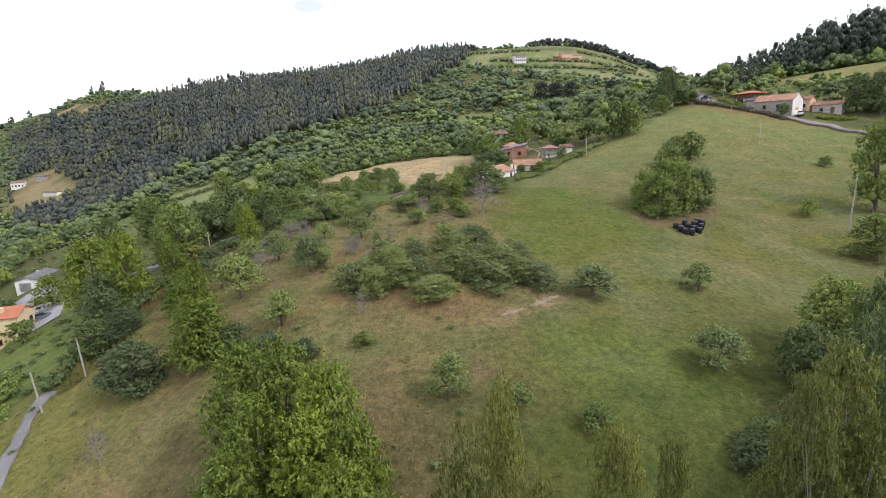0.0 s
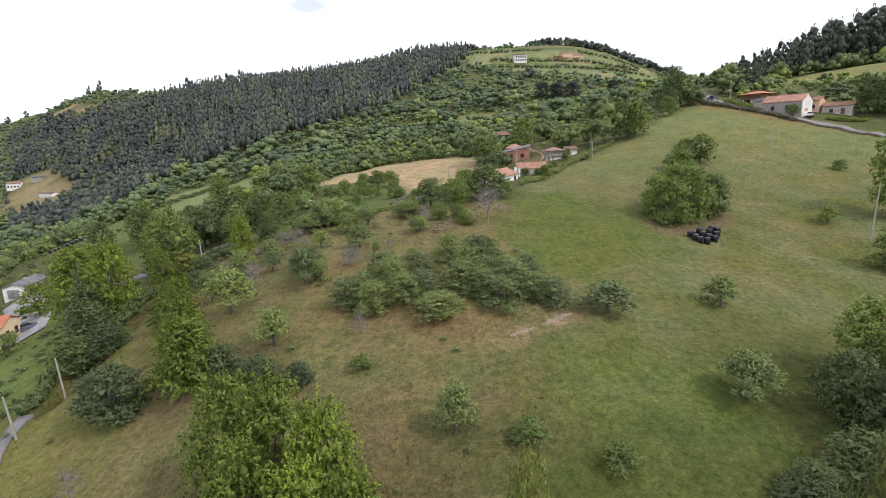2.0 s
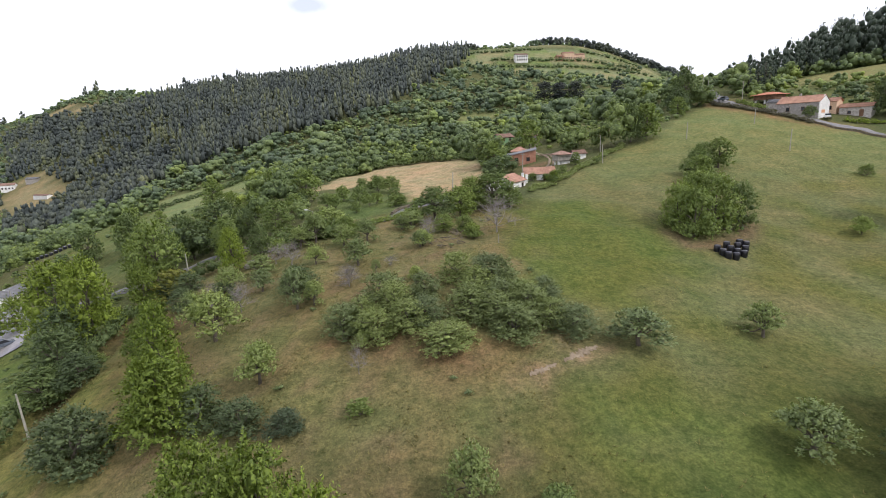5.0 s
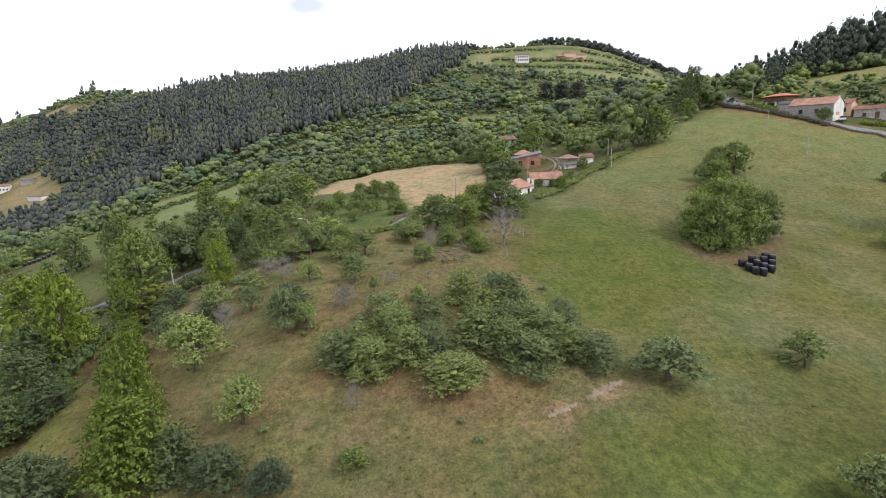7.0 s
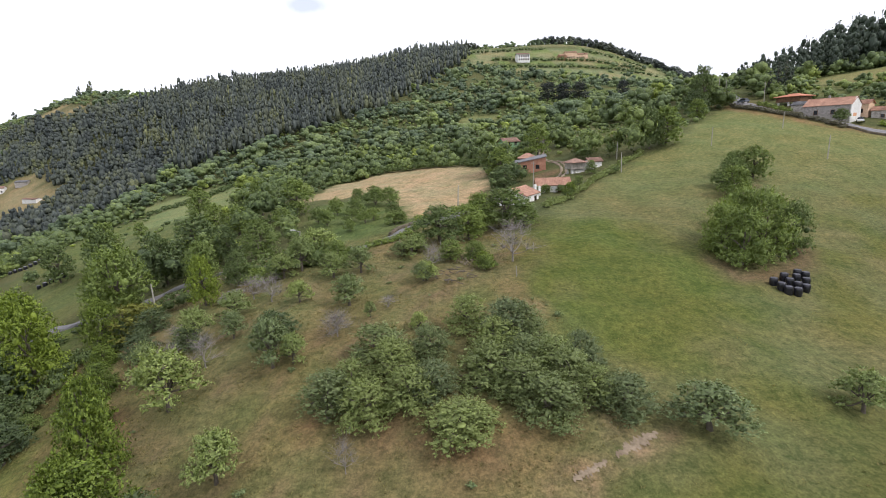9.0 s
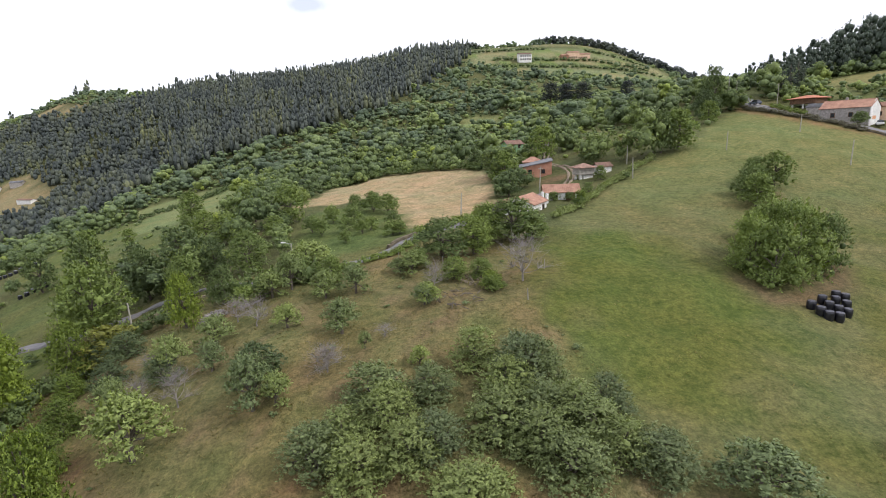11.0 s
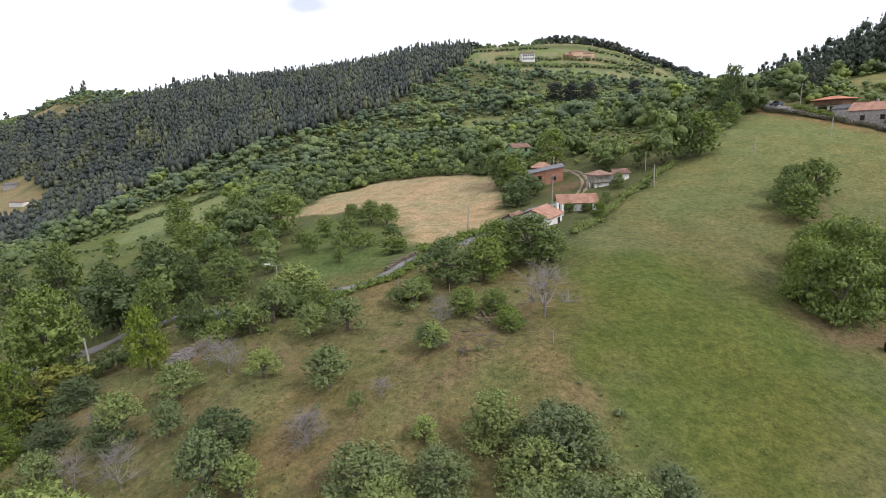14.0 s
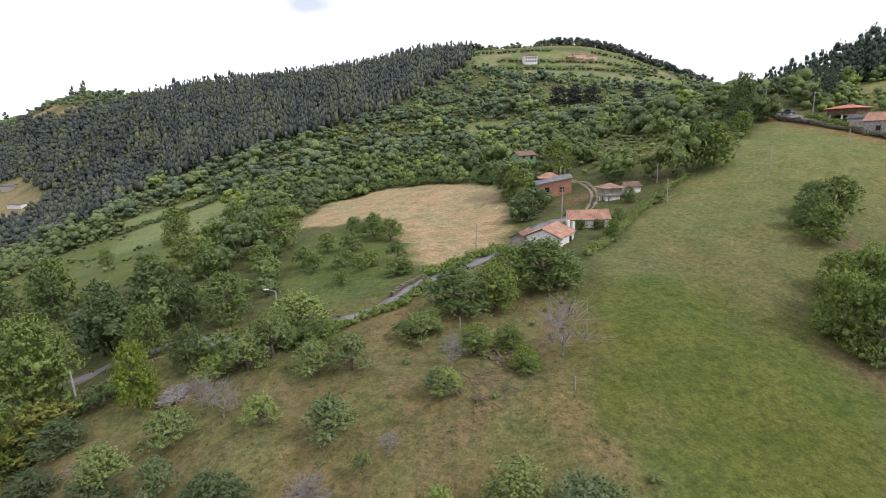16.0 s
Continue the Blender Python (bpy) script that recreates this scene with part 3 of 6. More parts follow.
bumped(n, l, p, tuft, 0.9, 0.35)
me.materials.append(mat)
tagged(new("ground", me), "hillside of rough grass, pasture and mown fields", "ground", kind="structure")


def draped(name, pts, width, mat, label, lift=0.07, category="road", level=True):
    """A lane or road: a strip laid on the land, with thin sides."""
    p = np.array(pts, float)
    t = np.linspace(0, len(p) - 1, len(p) * 14)
    i = np.minimum(t.astype(int), len(p) - 2)
    f = (t - i)[:, None]
    a, b, c, d = p[np.maximum(i - 1, 0)], p[i], p[i + 1], p[np.minimum(i + 2, len(p) - 1)]
    q = 0.5 * (2 * b + (c - a) * f + (2 * a - 5 * b + 4 * c - d) * f**2 + (3 * b - a - 3 * c + d) * f**3)
    way = np.gradient(q, axis=0)
    way /= np.linalg.norm(way, axis=1, keepdims=True)
    side = np.stack([-way[:, 1], way[:, 0]], 1)
    zmid = land(q[:, 0], q[:, 1])
    rows = []
    wob = 0.12 * waves(q[:, 0], q[:, 1], 5, 41)
    for off, down in ((-0.5, -0.6), (-0.5, 0), (-0.17, 0.03), (0.17, 0.03), (0.5, 0), (0.5, -0.6)):
        w = q + side * (off * width + np.sign(off) * wob)[:, None] if abs(off) == 0.5 else q + side * off * width
        z = np.maximum(land(w[:, 0], w[:, 1]) + 0.06, zmid + 0.04 if level else -99) + lift + down
        rows.append(np.stack([w[:, 0], w[:, 1], z], 1))
    V = np.stack(rows, 1)
    k = V.shape[1]
    ids = np.arange(len(q) * k).reshape(len(q), k)
    F = np.stack([ids[:-1, :-1], ids[:-1, 1:], ids[1:, 1:], ids[1:, :-1]], -1).reshape(-1, 4)[:, ::-1]
    ob = part(name, quick_mesh(name, V.reshape(-1, 3), F, True), mat, None)
    return tagged(ob, label, category, kind="structure")


draped("road_top", ROAD_TOP, 4.2, ASPHALT, "narrow grey asphalt road along the hill crest")
draped("lane_low", LANE_LOW, 1.4, ASPHALT, "narrow worn asphalt lane below the orchard")
draped("lane_mid", LANE_MID, 2.0, ASPHALT, "narrow asphalt lane winding past the orchard")


def bare_patch(pts, wide, seed):
    """Bare trodden earth: a ragged strip lying almost flush with the grass, pinched and torn along its edges."""
    rng = np.random.RandomState(seed)
    p = np.array(pts, float)
    t = np.linspace(0, len(p) - 1, 60)
    q = np.stack([np.interp(t, np.arange(len(p)), p[:, k]) for k in (0, 1)], 1)
    way = np.gradient(q, axis=0)
    way /= np.linalg.norm(way, axis=1, keepdims=True)
    side = np.stack([-way[:, 1], way[:, 0]], 1)
    taper = np.sin(np.linspace(0.04, 0.96, 60) * np.pi) ** 0.4
    rows = []
    for k, s in enumerate((-1.0, -0.35, 0.35, 1.0)):
        ragged = (0.55 + 0.4 * np.sin(t * 9 + k) * np.sin(t * 23 + k * 2) + rng.uniform(-0.25, 0.3, 60)).clip(0.12, 1.2)
        w = q + side * (s * wide * taper * (ragged if abs(s) == 1 else 0.5))[:, None]
        rows.append(np.stack([w[:, 0], w[:, 1], land(w[:, 0], w[:, 1]) + (0.075 if abs(s) < 1 else 0.015)], 1))
    ids = np.arange(240).reshape(60, 4)
    F = np.stack([ids[:-1, :-1], ids[:-1, 1:], ids[1:, 1:], ids[1:, :-1]], -1).reshape(-1, 4)[:, ::-1]
    ob = part("bare_path", quick_mesh("bare_path", np.stack(rows, 1).reshape(-1, 3), F, True), DIRT, None)
    return tagged(ob, "worn strip of bare pale earth in the grass", "path", kind="structure")


bare_patch([(13.0, 55.7), (11.1, 54.7), (9.4, 53.8)], 0.62, 1)
bare_patch([(8.6, 53.4), (7.1, 52.5), (5.9, 51.8)], 0.42, 2)
for off in (-0.6, 0.6):
    draped("wheel_rut", [(px + off * 0.95, py - off * 0.35) for px, py in TRACK], 0.55, DIRT, "pale earth wheel rut of the curving farm track", category="track")
draped("yard", [(-79, 93), (-83.5, 100), (-89, 108), (-97, 117), (-106, 127)], 8.0, PAVING, "grey paved drive between house and garage", category="driveway", level=False)


# ---- trees ----
def sprays(rng, blobs, count, size, slim=0.55, loose=0.55, rag=0.10):
    """Leaf sprays on lumpy blobs: each blob is (centre, radii)."""
    cen = np.array([b[0] for b in blobs], float)
    rad = np.array([b[1] for b in blobs], float)
    w = (rad.prod(1)) ** (2 / 3)
    which = rng.choice(len(blobs), count, p=w / w.sum())
    d = rng.normal(size=(count, 3))
    d /= np.linalg.norm(d, axis=1, keepdims=True)
    r = 1.0 - 0.45 * rng.rand(count) ** 2.2 + rag * rng.normal(size=count)
    lump = 1 + 0.16 * np.sin(d[:, 0] * 7 + which) * np.sin(d[:, 1] * 6 + which * 2) + 0.1 * np.sin(d[:, 2] * 11 + which)
    c = cen[which] + d * rad[which] * (r * lump)[:, None]
    nrm = d + rng.normal(size=(count, 3)) * loose + [0, 0, 0.35]
    nrm /= np.linalg.norm(nrm, axis=1, keepdims=True)
    u = np.cross(nrm, rng.normal(size=(count, 3)))
    u -= nrm * (u * nrm).sum(1, keepdims=True)
    u /= np.linalg.norm(u, axis=1, keepdims=True) + 1e-9
    v = np.cross(nrm, u)
    s = size * rng.uniform(0.6, 1.35, count)[:, None]
    wide = s * slim
    out = d * 0.9 + nrm * 0.35 + [0, 0, 0.25]
    out /= np.linalg.norm(out, axis=1, keepdims=True)
    V = np.stack([c - u * s + v * wide, c - u * s * 0.6 - v * wide * 1.3, c + u * s], 1).reshape(-1, 3)
    return V, np.arange(count * 3).reshape(-1, 3), np.repeat(out, 3, 0)


ico = bmesh.new()
bmesh.ops.create_icosphere(ico, subdivisions=1, radius=1.0)
ICO_V, ICO_F = np.array([v.co for v in ico.verts]), np.array([[v.index for v in f.verts] for f in ico.faces])
ico.free()


def cores(rng, blobs, share=0.8, rough=0.12):
    """The dense dark heart of each clump: uneven closed lumps inside the leaves."""
    V, F, N = [], [], []
    for k, (c, r) in enumerate(blobs):
        turn = np.array(Euler(rng.uniform(0, 6.28, 3)).to_matrix())
        d = ICO_V @ turn
        V.append(np.array(c) + d * np.array(r) * share * (1 + rng.uniform(-rough, rough, (len(d), 1))))
        F.append(ICO_F + k * len(d))
        N.append(d)
    return np.concatenate(V), np.concatenate(F), np.concatenate(N)


def joined(*sets):
    """Several (verts, triangles, normals) as one."""
    V, F, N, n = [], [], [], 0
    for v, f, q in sets:
        V.append(v)
        F.append(f + n)
        N.append(q)
        n += len(v)
    return np.concatenate(V), np.concatenate(F), np.concatenate(N)


def shoots(rng, blobs, count, size, per=9, reach=0.09, droop=0.0, slim=0.5, rise=0.5, round_off=0.55):
    """Leaves set along short shoots that stand out of the clumps, with dark gaps between the shoots."""
    cen, rad = np.array([b[0] for b in blobs], float), np.array([b[1] for b in blobs], float)
    w = rad.prod(1) ** (2 / 3)
    m = max(1, count // per)
    which = rng.choice(len(blobs), m, p=w / w.sum())
    d = rng.normal(size=(m, 3))
    d[:, 2] = np.where(d[:, 2] < -0.3, -d[:, 2], d[:, 2])
    d /= np.linalg.norm(d, axis=1, keepdims=True)
    lump = 1 + 0.14 * np.sin(d[:, 0] * 7 + which) * np.sin(d[:, 1] * 6 + which * 2)
    foot = cen[which] + d * rad[which] * (lump * rng.uniform(0.68, 1.0, m))[:, None]
    way = d + rng.normal(size=(m, 3)) * 0.45 + [0, 0, rise - droop]
    way /= np.linalg.norm(way, axis=1, keepdims=True)
    long = reach * rng.uniform(0.5, 1.5, m) ** 1.3
    t = np.tile(np.linspace(0.05, 1, per), (m, 1)) + rng.uniform(-0.06, 0.06, (m, per))
    c = foot[:, None] + way[:, None] * (long[:, None] * t)[..., None]
    c[..., 2] -= droop * long[:, None] * t**2 * 0.6
    c += rng.normal(size=c.shape) * size * 0.45
    c = c.reshape(-1, 3)
    k = len(c)
    way, d = np.repeat(way, per, 0), np.repeat(d, per, 0)
    u = way * 0.6 + rng.normal(size=(k, 3)) * 0.7
    u[:, 2] -= droop * 0.5
    u /= np.linalg.norm(u, axis=1, keepdims=True)
    nrm = d * 0.5 + rng.normal(size=(k, 3)) * 0.5 + [0, 0, 0.5]
    nrm -= u * (nrm * u).sum(1, keepdims=True)
    nrm /= np.linalg.norm(nrm, axis=1, keepdims=True) + 1e-9
    v = np.cross(nrm, u)
    s = size * rng.uniform(0.65, 1.35, k)[:, None]
    out = d * round_off + nrm * (1 - round_off) + [0, 0, 0.2]
    out /= np.linalg.norm(out, axis=1, keepdims=True)
    V = np.stack([c - u * s * 0.9 + v * s * slim, c - u * s * 0.5 - v * s * slim * 1.25, c + u * s], 1).reshape(-1, 3)
    return V, np.arange(k * 3).reshape(-1, 3), np.repeat(out, 3, 0)


def bough(rng, a, b, r0, r1, sag=0.06, n=5):
    a, b = np.array(a, float), np.array(b, float)
    t = np.linspace(0, 1, n)[:, None]
    pts = a * (1 - t) + b * t + np.sin(t * np.pi) * rng.normal(size=3) * sag * np.linalg.norm(b - a)
    return pts, np.linspace(r0, r1, n)


def dome(rng, count, low, high, spread, r0, r1, flat=0.8):
    """Blobs that fill a dome between two heights."""
    out = []
    for k in range(count):
        ang = k * 2.4 + rng.uniform(-0.5, 0.5)
        q = math.sqrt((k + 0.5) / count)
        z = high - (high - low) * (q**2.2) * rng.uniform(0.75, 1.1)
        r = rng.uniform(r0, r1)
        out.append(((math.cos(ang) * spread * q, math.sin(ang) * spread * q, z - r * 0.6), (r, r, r * flat)))
    return out


def crown_of(kind, rng):
    """Blobs, sprays and limbs of a tree one metre high and about one metre wide."""
    if kind == "apple":
        blobs = dome(rng, 13, 0.27, 1.0, 0.36, 0.12, 0.21)
        n, size, droop, slim = 4900, 0.0238, 0.3, 0.5
    elif kind == "thicket":
        blobs = dome(rng, 17, 0.14, 1.0, 0.42, 0.13, 0.21) + dome(rng, 9, 0.12, 0.3, 0.44, 0.14, 0.2)
        n, size, droop, slim = 9300, 0.0205, 0.3, 0.5
    elif kind == "shrub":
        blobs = dome(rng, 9, 0.28, 1.0, 0.34, 0.18, 0.28)
        n, size, droop, slim = 3200, 0.030, 0.1, 0.55
    elif kind == "broad":
        blobs = dome(rng, 22, 0.30, 1.02, 0.38, 0.10, 0.19) + dome(rng, 9, 0.18, 0.42, 0.34, 0.13, 0.2)
        n, size, droop, slim = 9500, 0.0182, 0.3, 0.55
    elif kind == "broad_far":
        blobs = dome(rng, 18, 0.30, 1.02, 0.38, 0.11, 0.2) + dome(rng, 8, 0.18, 0.42, 0.34, 0.14, 0.2)
        n, size, droop, slim = 5200, 0.024, 0.3, 0.6
    elif kind == "ash":
        blobs = dome(rng, 34, 0.22, 1.04, 0.40, 0.08, 0.15, 1.2) + dome(rng, 10, 0.12, 0.45, 0.38, 0.12, 0.2)
        n, size, droop, slim = 14500, 0.0154, 0.6, 0.5
    elif kind == "ivy":
        blobs = []
        for k in range(40):
            z = 0.06 + 0.9 * k / 39
            q = 0.42 * (1 - 0.78 * z**1.4) * rng.uniform(0.7, 1.1)
            ang = k * 2.4
            r = (0.17 - 0.08 * z) * rng.uniform(0.75, 1.2)
            blobs.append(((math.cos(ang) * q, math.sin(ang) * q, z), (r, r, r * rng.uniform(0.5, 0.8))))
        n, size, droop, slim = 14000, 0.0160, 0.7, 0.55
    elif kind == "gum":
        blobs = []
        for k in range(26):
            z = 0.30 + 0.66 * (k / 25) ** 0.9
            q = (0.44 * (1.06 - z) / 0.75 + 0.03) * rng.uniform(0.5, 1.1)
            ang = k * 2.4
            r = rng.uniform(0.06, 0.11) * (1.4 - 0.6 * z)
            blobs.append(((math.cos(ang) * q, math.sin(ang) * q, z), (r * 1.5, r * 1.5, r * 1.1)))
        n, size, droop, slim = 17000, 0.0120, 1.2, 0.34
    elif kind == "fir":
        blobs = []
        for k in range(14):
            z = 0.1 + 0.85 * k / 13
            q = 0.26 * (1 - z)
            blobs.append(((math.cos(k * 2.4) * q, math.sin(k * 2.4) * q, z), (0.24 * (1.08 - z), 0.24 * (1.08 - z), 0.06)))
        n, size, droop, slim = 1500, 0.03, 0.8, 0.35
    else:
        blobs = dome(rng, 9, 0.3, 1.0, 0.38, 0.12, 0.2)
        n, size, droop, slim = 170, 0.030, 0.2, 0.5
    return blobs, n, size, droop, slim


def tree_model(name, kind, seed, leaf_mat, bark_mat, label, category="tree", group=""):
    """A tree one metre high: an Empty at its foot, a trunk with limbs, and a crown."""
    rng = np.random.RandomState(seed)
    blobs, n, size, droop, slim = crown_of(kind, rng)
    root = new(name)
    tagged(root, label, category, group)
    thick = {"apple": 0.035, "thicket": 0.035, "shrub": 0.02, "gum": 0.014, "bare": 0.02, "ivy": 0.03, "fir": 0.015}.get(kind, 0.028)
    fork = np.array([rng.uniform(-0.03, 0.03), rng.uniform(-0.03, 0.03), {"shrub": 0.08, "bare": 0.2, "apple": 0.32, "thicket": 0.25}.get(kind, 0.42)])
    branches = [bough(rng, (0, 0, -0.06), fork, thick * 1.3, thick * 0.85, 0.05)]
    if kind in ("gum", "fir", "ivy"):
        branches.append(bough(rng, fork, (0.01, 0, 0.95), thick * 0.85, thick * 0.15, 0.02))
    picks = blobs if kind == "bare" else blobs[:: max(1, len(blobs) // 8)]
    for c, r in picks:
        c = np.array(c)
        branches.append(bough(rng, fork, c, thick * 0.6, thick * 0.18, 0.08))
        if kind in ("bare", "apple", "thicket"):
            for k in range(22 if kind == "bare" else 3):
                d = rng.normal(size=3) * np.array(r) * (1.25 if kind == "bare" else 0.5)
                d[2] = abs(d[2])
                branches.append(bough(rng, c * 0.85 + fork * 0.15, c + d, thick * 0.2, thick * 0.05, 0.12, 4))
    V, F = tubes(branches, 5)
    part("trunk", quick_mesh("trunk", V, F, True), bark_mat, root)
    reach, rise = {"apple": (0.10, 0.6), "thicket": (0.10, 0.7), "shrub": (0.09, 0.5), "gum": (0.055, 0.2), "ivy": (0.12, 0.1), "ash": (0.105, 0.3)}.get(kind, (0.07, 0.3))
    crown = shoots(rng, blobs, n, size, 15 if kind in ("ash", "ivy") else 9, reach, droop * 0.5, slim, rise, 0.7 if kind in ("ash", "ivy") else 0.55)
    if kind not in ("bare", "gum"):
        crown = joined(cores(rng, blobs, 0.36), crown)
    V, F, N = crown
    part("crown", soft_normals(quick_mesh("crown", V, F), N), leaf_mat, root)
    return root


def stand(models, rows, seed):
    """Sets a copy of a model at each row (x, y, width, height); the models themselves take the first places."""
    rng = random.Random(seed)
    used = set()
    for i, (x, y, w, h) in enumerate(rows):
        k = i if i < len(models) else rng.randrange(len(models))
        m = Matrix.LocRotScale((x, y, land_at(x, y)), Euler((rng.uniform(-0.05, 0.05), rng.uniform(-0.05, 0.05), rng.uniform(0, 6.28))), (w, w * rng.uniform(0.88, 1.1), h))
        if i < len(models):
            used.add((k, m.freeze()))
        else:
            copy_thing(models[k], m)
    for k, m in used:
        models[k].matrix_basis = m


APPLES = [
    (-18.7, 54.7, 4.3, 4), (17.1, 56.1, 5.6, 3.4), (30.8, 58.9, 4.3, 3.4), (24.7, 43.2, 4.9, 3.9),
    (-0.1, 39.9, 3.6, 4.1), (-12.4, 76.8, 4.2, 3.4), (-18.8, 80.1, 3.1, 2.5), (-29.3, 76, 4, 3.7),
    (-26.5, 80.2, 4.1, 3.3), (-24.7, 74.6, 3.5, 2.9), (-18, 66.7, 4.1, 4.6), (-16, 66.6, 2.8, 2.6),
    (-26.7, 64.2, 6, 5.5), (-4.4, 69.3, 2.1, 1.9), (-9.6, 73.1, 1.4, 1.6), (-3.8, 80.8, 2.9, 2.2),
    (-5.9, 90.7, 4.1, 2.7), (-16.1, 87, 4.4, 3.3), (-12.3, 86.2, 3.7, 3.3), (-23.4, 89.9, 3.9, 3.2),
    (-21.4, 91.3, 4.3, 4.7), (-20.5, 98.6, 7.1, 4.4), (-32, 70.6, 3.6, 4.2), (-7.5, 91, 3.2, 1.9),
    (-4.2, 80.8, 3, 2.2),
]
THICKET = [
    (-11.6, 59.9, 4.7, 3.2), (-8.2, 58.3, 4.6, 3), (-4.9, 58.7, 4.4, 3.1), (-7.9, 65.3, 5, 3.2),
    (-3.4, 65.2, 4.1, 2.9), (-1.2, 55.6, 5.2, 2.2), (0.4, 69.3, 4.4, 3), (3.9, 67.2, 5.1, 3.5), (1.6, 61.8, 5.4, 3.2),
    (4.6, 62.3, 4.9, 3.3), (5.4, 57.2, 4.9, 3.1), (7.5, 60.2, 4.7, 3.2), (9.1, 58.7, 3.9, 2.7), (9.6, 63.2, 3.7, 2.8),
    (11.4, 58, 4.5, 2.7), (-3.1, 59.7, 4.2, 2.7), (5.4, 67.2, 4, 3.1), (-9.7, 61.4, 4.1, 2.6), (4, 59.5, 4.9, 3.1),
    (2.4, 64.6, 4.9, 3.3),
]
THICKET += [
    (6.7, 61.9, 4.9, 3.3), (-6.5, 62.3, 4.7, 3.1),
]
SHRUBS = [
    (5.6, 38.8, 3, 1.9), (11.6, 36.2, 2.8, 2), (-8.5, 48.7, 2.3, 1.4), (66, 90.2, 3.8, 2.9), (-76.7, 87.4, 6, 4),
    (109.6, 165.6, 3.9, 3.8), (89.4, 118.4, 3.4, 2.3), (-16.7, 141.1, 5.9, 4.1), (-24.3, 133.7, 3.9, 3.5),
    (-15.8, 116.7, 2.8, 2.3), (-18, 112.5, 2.7, 2), (-23.8, 121.1, 3.5, 3.2), (-10, 113, 4.3, 2.5),
    (-26.6, 124.9, 4.2, 3.1), (3.6, 83.8, 2.6, 1.6), (23.4, 121.3, 2.5, 2), (-27, 89.5, 3.7, 2.6),
    (-24.8, 90.8, 3.4, 2.4), (3.3, 83.4, 2.4, 1.9), (-20.1, 133.3, 4.1, 3.3),
]
SHRUBS += [
    (-14.6, 119, 3, 2.3), (-13.1, 137, 5.3, 4), (-21.4, 148.5, 4.3, 3.4), (-10.9, 122.5, 3.6, 2.7),
    (-18.1, 151.5, 3.7, 3.3), (-19.1, 121.6, 3.6, 2.8), (-9, 113.3, 2.7, 2.1), (24, 129.6, 2.6, 1.6),
    (20.6, 129.6, 2.4, 1.7), (26.8, 130.6, 2.4, 1.8), (18.5, 128.2, 2.6, 1.8), (28.5, 133, 2.4, 2),
]
BARE = [
    (-9.2, 53.7, 1.8, 2.7), (7.2, 86.2, 6, 5.4), (-31.1, 40.1, 2.2, 3.5), (-22.8, 82.4, 3.7, 3.3),
    (-26.1, 85.2, 3.6, 2.9), (-12.7, 70.9, 3.3, 2.5), (-25.8, 69.9, 3.2, 3.6), (-29.9, 70.9, 2.8, 3.5),
    (-32.9, 78.6, 2.7, 1.7), (-3.1, 85, 3.1, 3.1), (-7.9, 75.2, 2.2, 1.3), (-12.6, 70.4, 3.1, 2.4),
]
BROAD = [
    (-79, 186.9, 8, 8.5), (-35.2, 140.9, 8.1, 8.2), (-46.2, 150.2, 6, 9), (-45.5, 132.6, 6.2, 5.9),
    (-54.3, 141.4, 5.5, 6.5), (-32.3, 106.5, 6.5, 6.4), (-35.4, 130, 4.9, 4.1), (-42.5, 104.8, 4.6, 5.1),
    (-21.7, 95.2, 5.4, 3.6), (-16.3, 92, 3.8, 3.4), (-1.9, 96, 7.4, 5), (2.4, 97.3, 6.1, 5),
    (8.5, 101.8, 9.4, 5.8), (4.7, 102, 6, 5.4), (11.5, 102.9, 4.7, 3.3), (-0.7, 87.3, 4.1, 2.6),
    (2.4, 87.7, 3.1, 2.3), (-5.2, 92.1, 3.4, 2.5), (56.7, 154.7, 9, 9.1), (15.5, 164.6, 7.3, 7.7),
    (29.5, 183, 7.6, 9.3), (34.4, 143.6, 3.1, 3.1), (60.4, 123.3, 6.7, 6.1), (51.5, 114, 5.6, 5.4),
    (79.9, 92.6, 9.6, 15.4), (63.5, 72.4, 8.1, 6.4), (37.4, 46, 8.1, 7.8), (-47.1, 63.9, 6.3, 4.4),
    (-45, 70.5, 3, 2.8), (-88, 168, 4, 4),
    (-74, 172, 3.4, 3), (-56.5, 103, 8.6, 9.2), (-78.6, 137.2, 8.6, 10.4), (-50.2, 95.6, 9.6, 11),
    (-39.3, 100.6, 5.3, 6.4), (77, 180, 6, 6), (93, 208, 8, 9),
    
]
DARK = [
    (81, 189, 8, 8.5), (86, 199, 7, 8),
    (-45.9, 114.4, 8.1, 8.4), (-56.7, 118.2, 6.9, 7.4), (-75.5, 131.6, 7.6, 9.9), (-38.8, 109.5, 4.6, 6),
    (-93.3, 141.7, 6.8, 8.9), (-49.6, 108.7, 6.4, 8.1), (52.5, 154.5, 6.7, 9.9), (13.6, 142.9, 6.8, 5.2),
    (-49.3, 69.9, 7.1, 6.2), (-43.3, 65.1, 5.2, 4), (31.5, 41.3, 5.3, 5.4), (32.2, 37.4, 6.6, 6.5),
    (38.5, 42.1, 5.9, 9.4), (22.4, 32.2, 4.7, 2.2), (133.8, 166.5, 10.6, 10.8), (136.6, 161.1, 10.3, 12.6),
    (-53.7, 77.2, 8, 7.1), (32.4, 38.2, 5.1, 5.1), (28, 35, 5.8, 3.4), (23.8, 33.7, 4.5, 2.2),
    (-18.8, 70.8, 4.9, 3.2), (-31.7, 94.5, 4, 5.2), (87, 197, 9, 14),
]
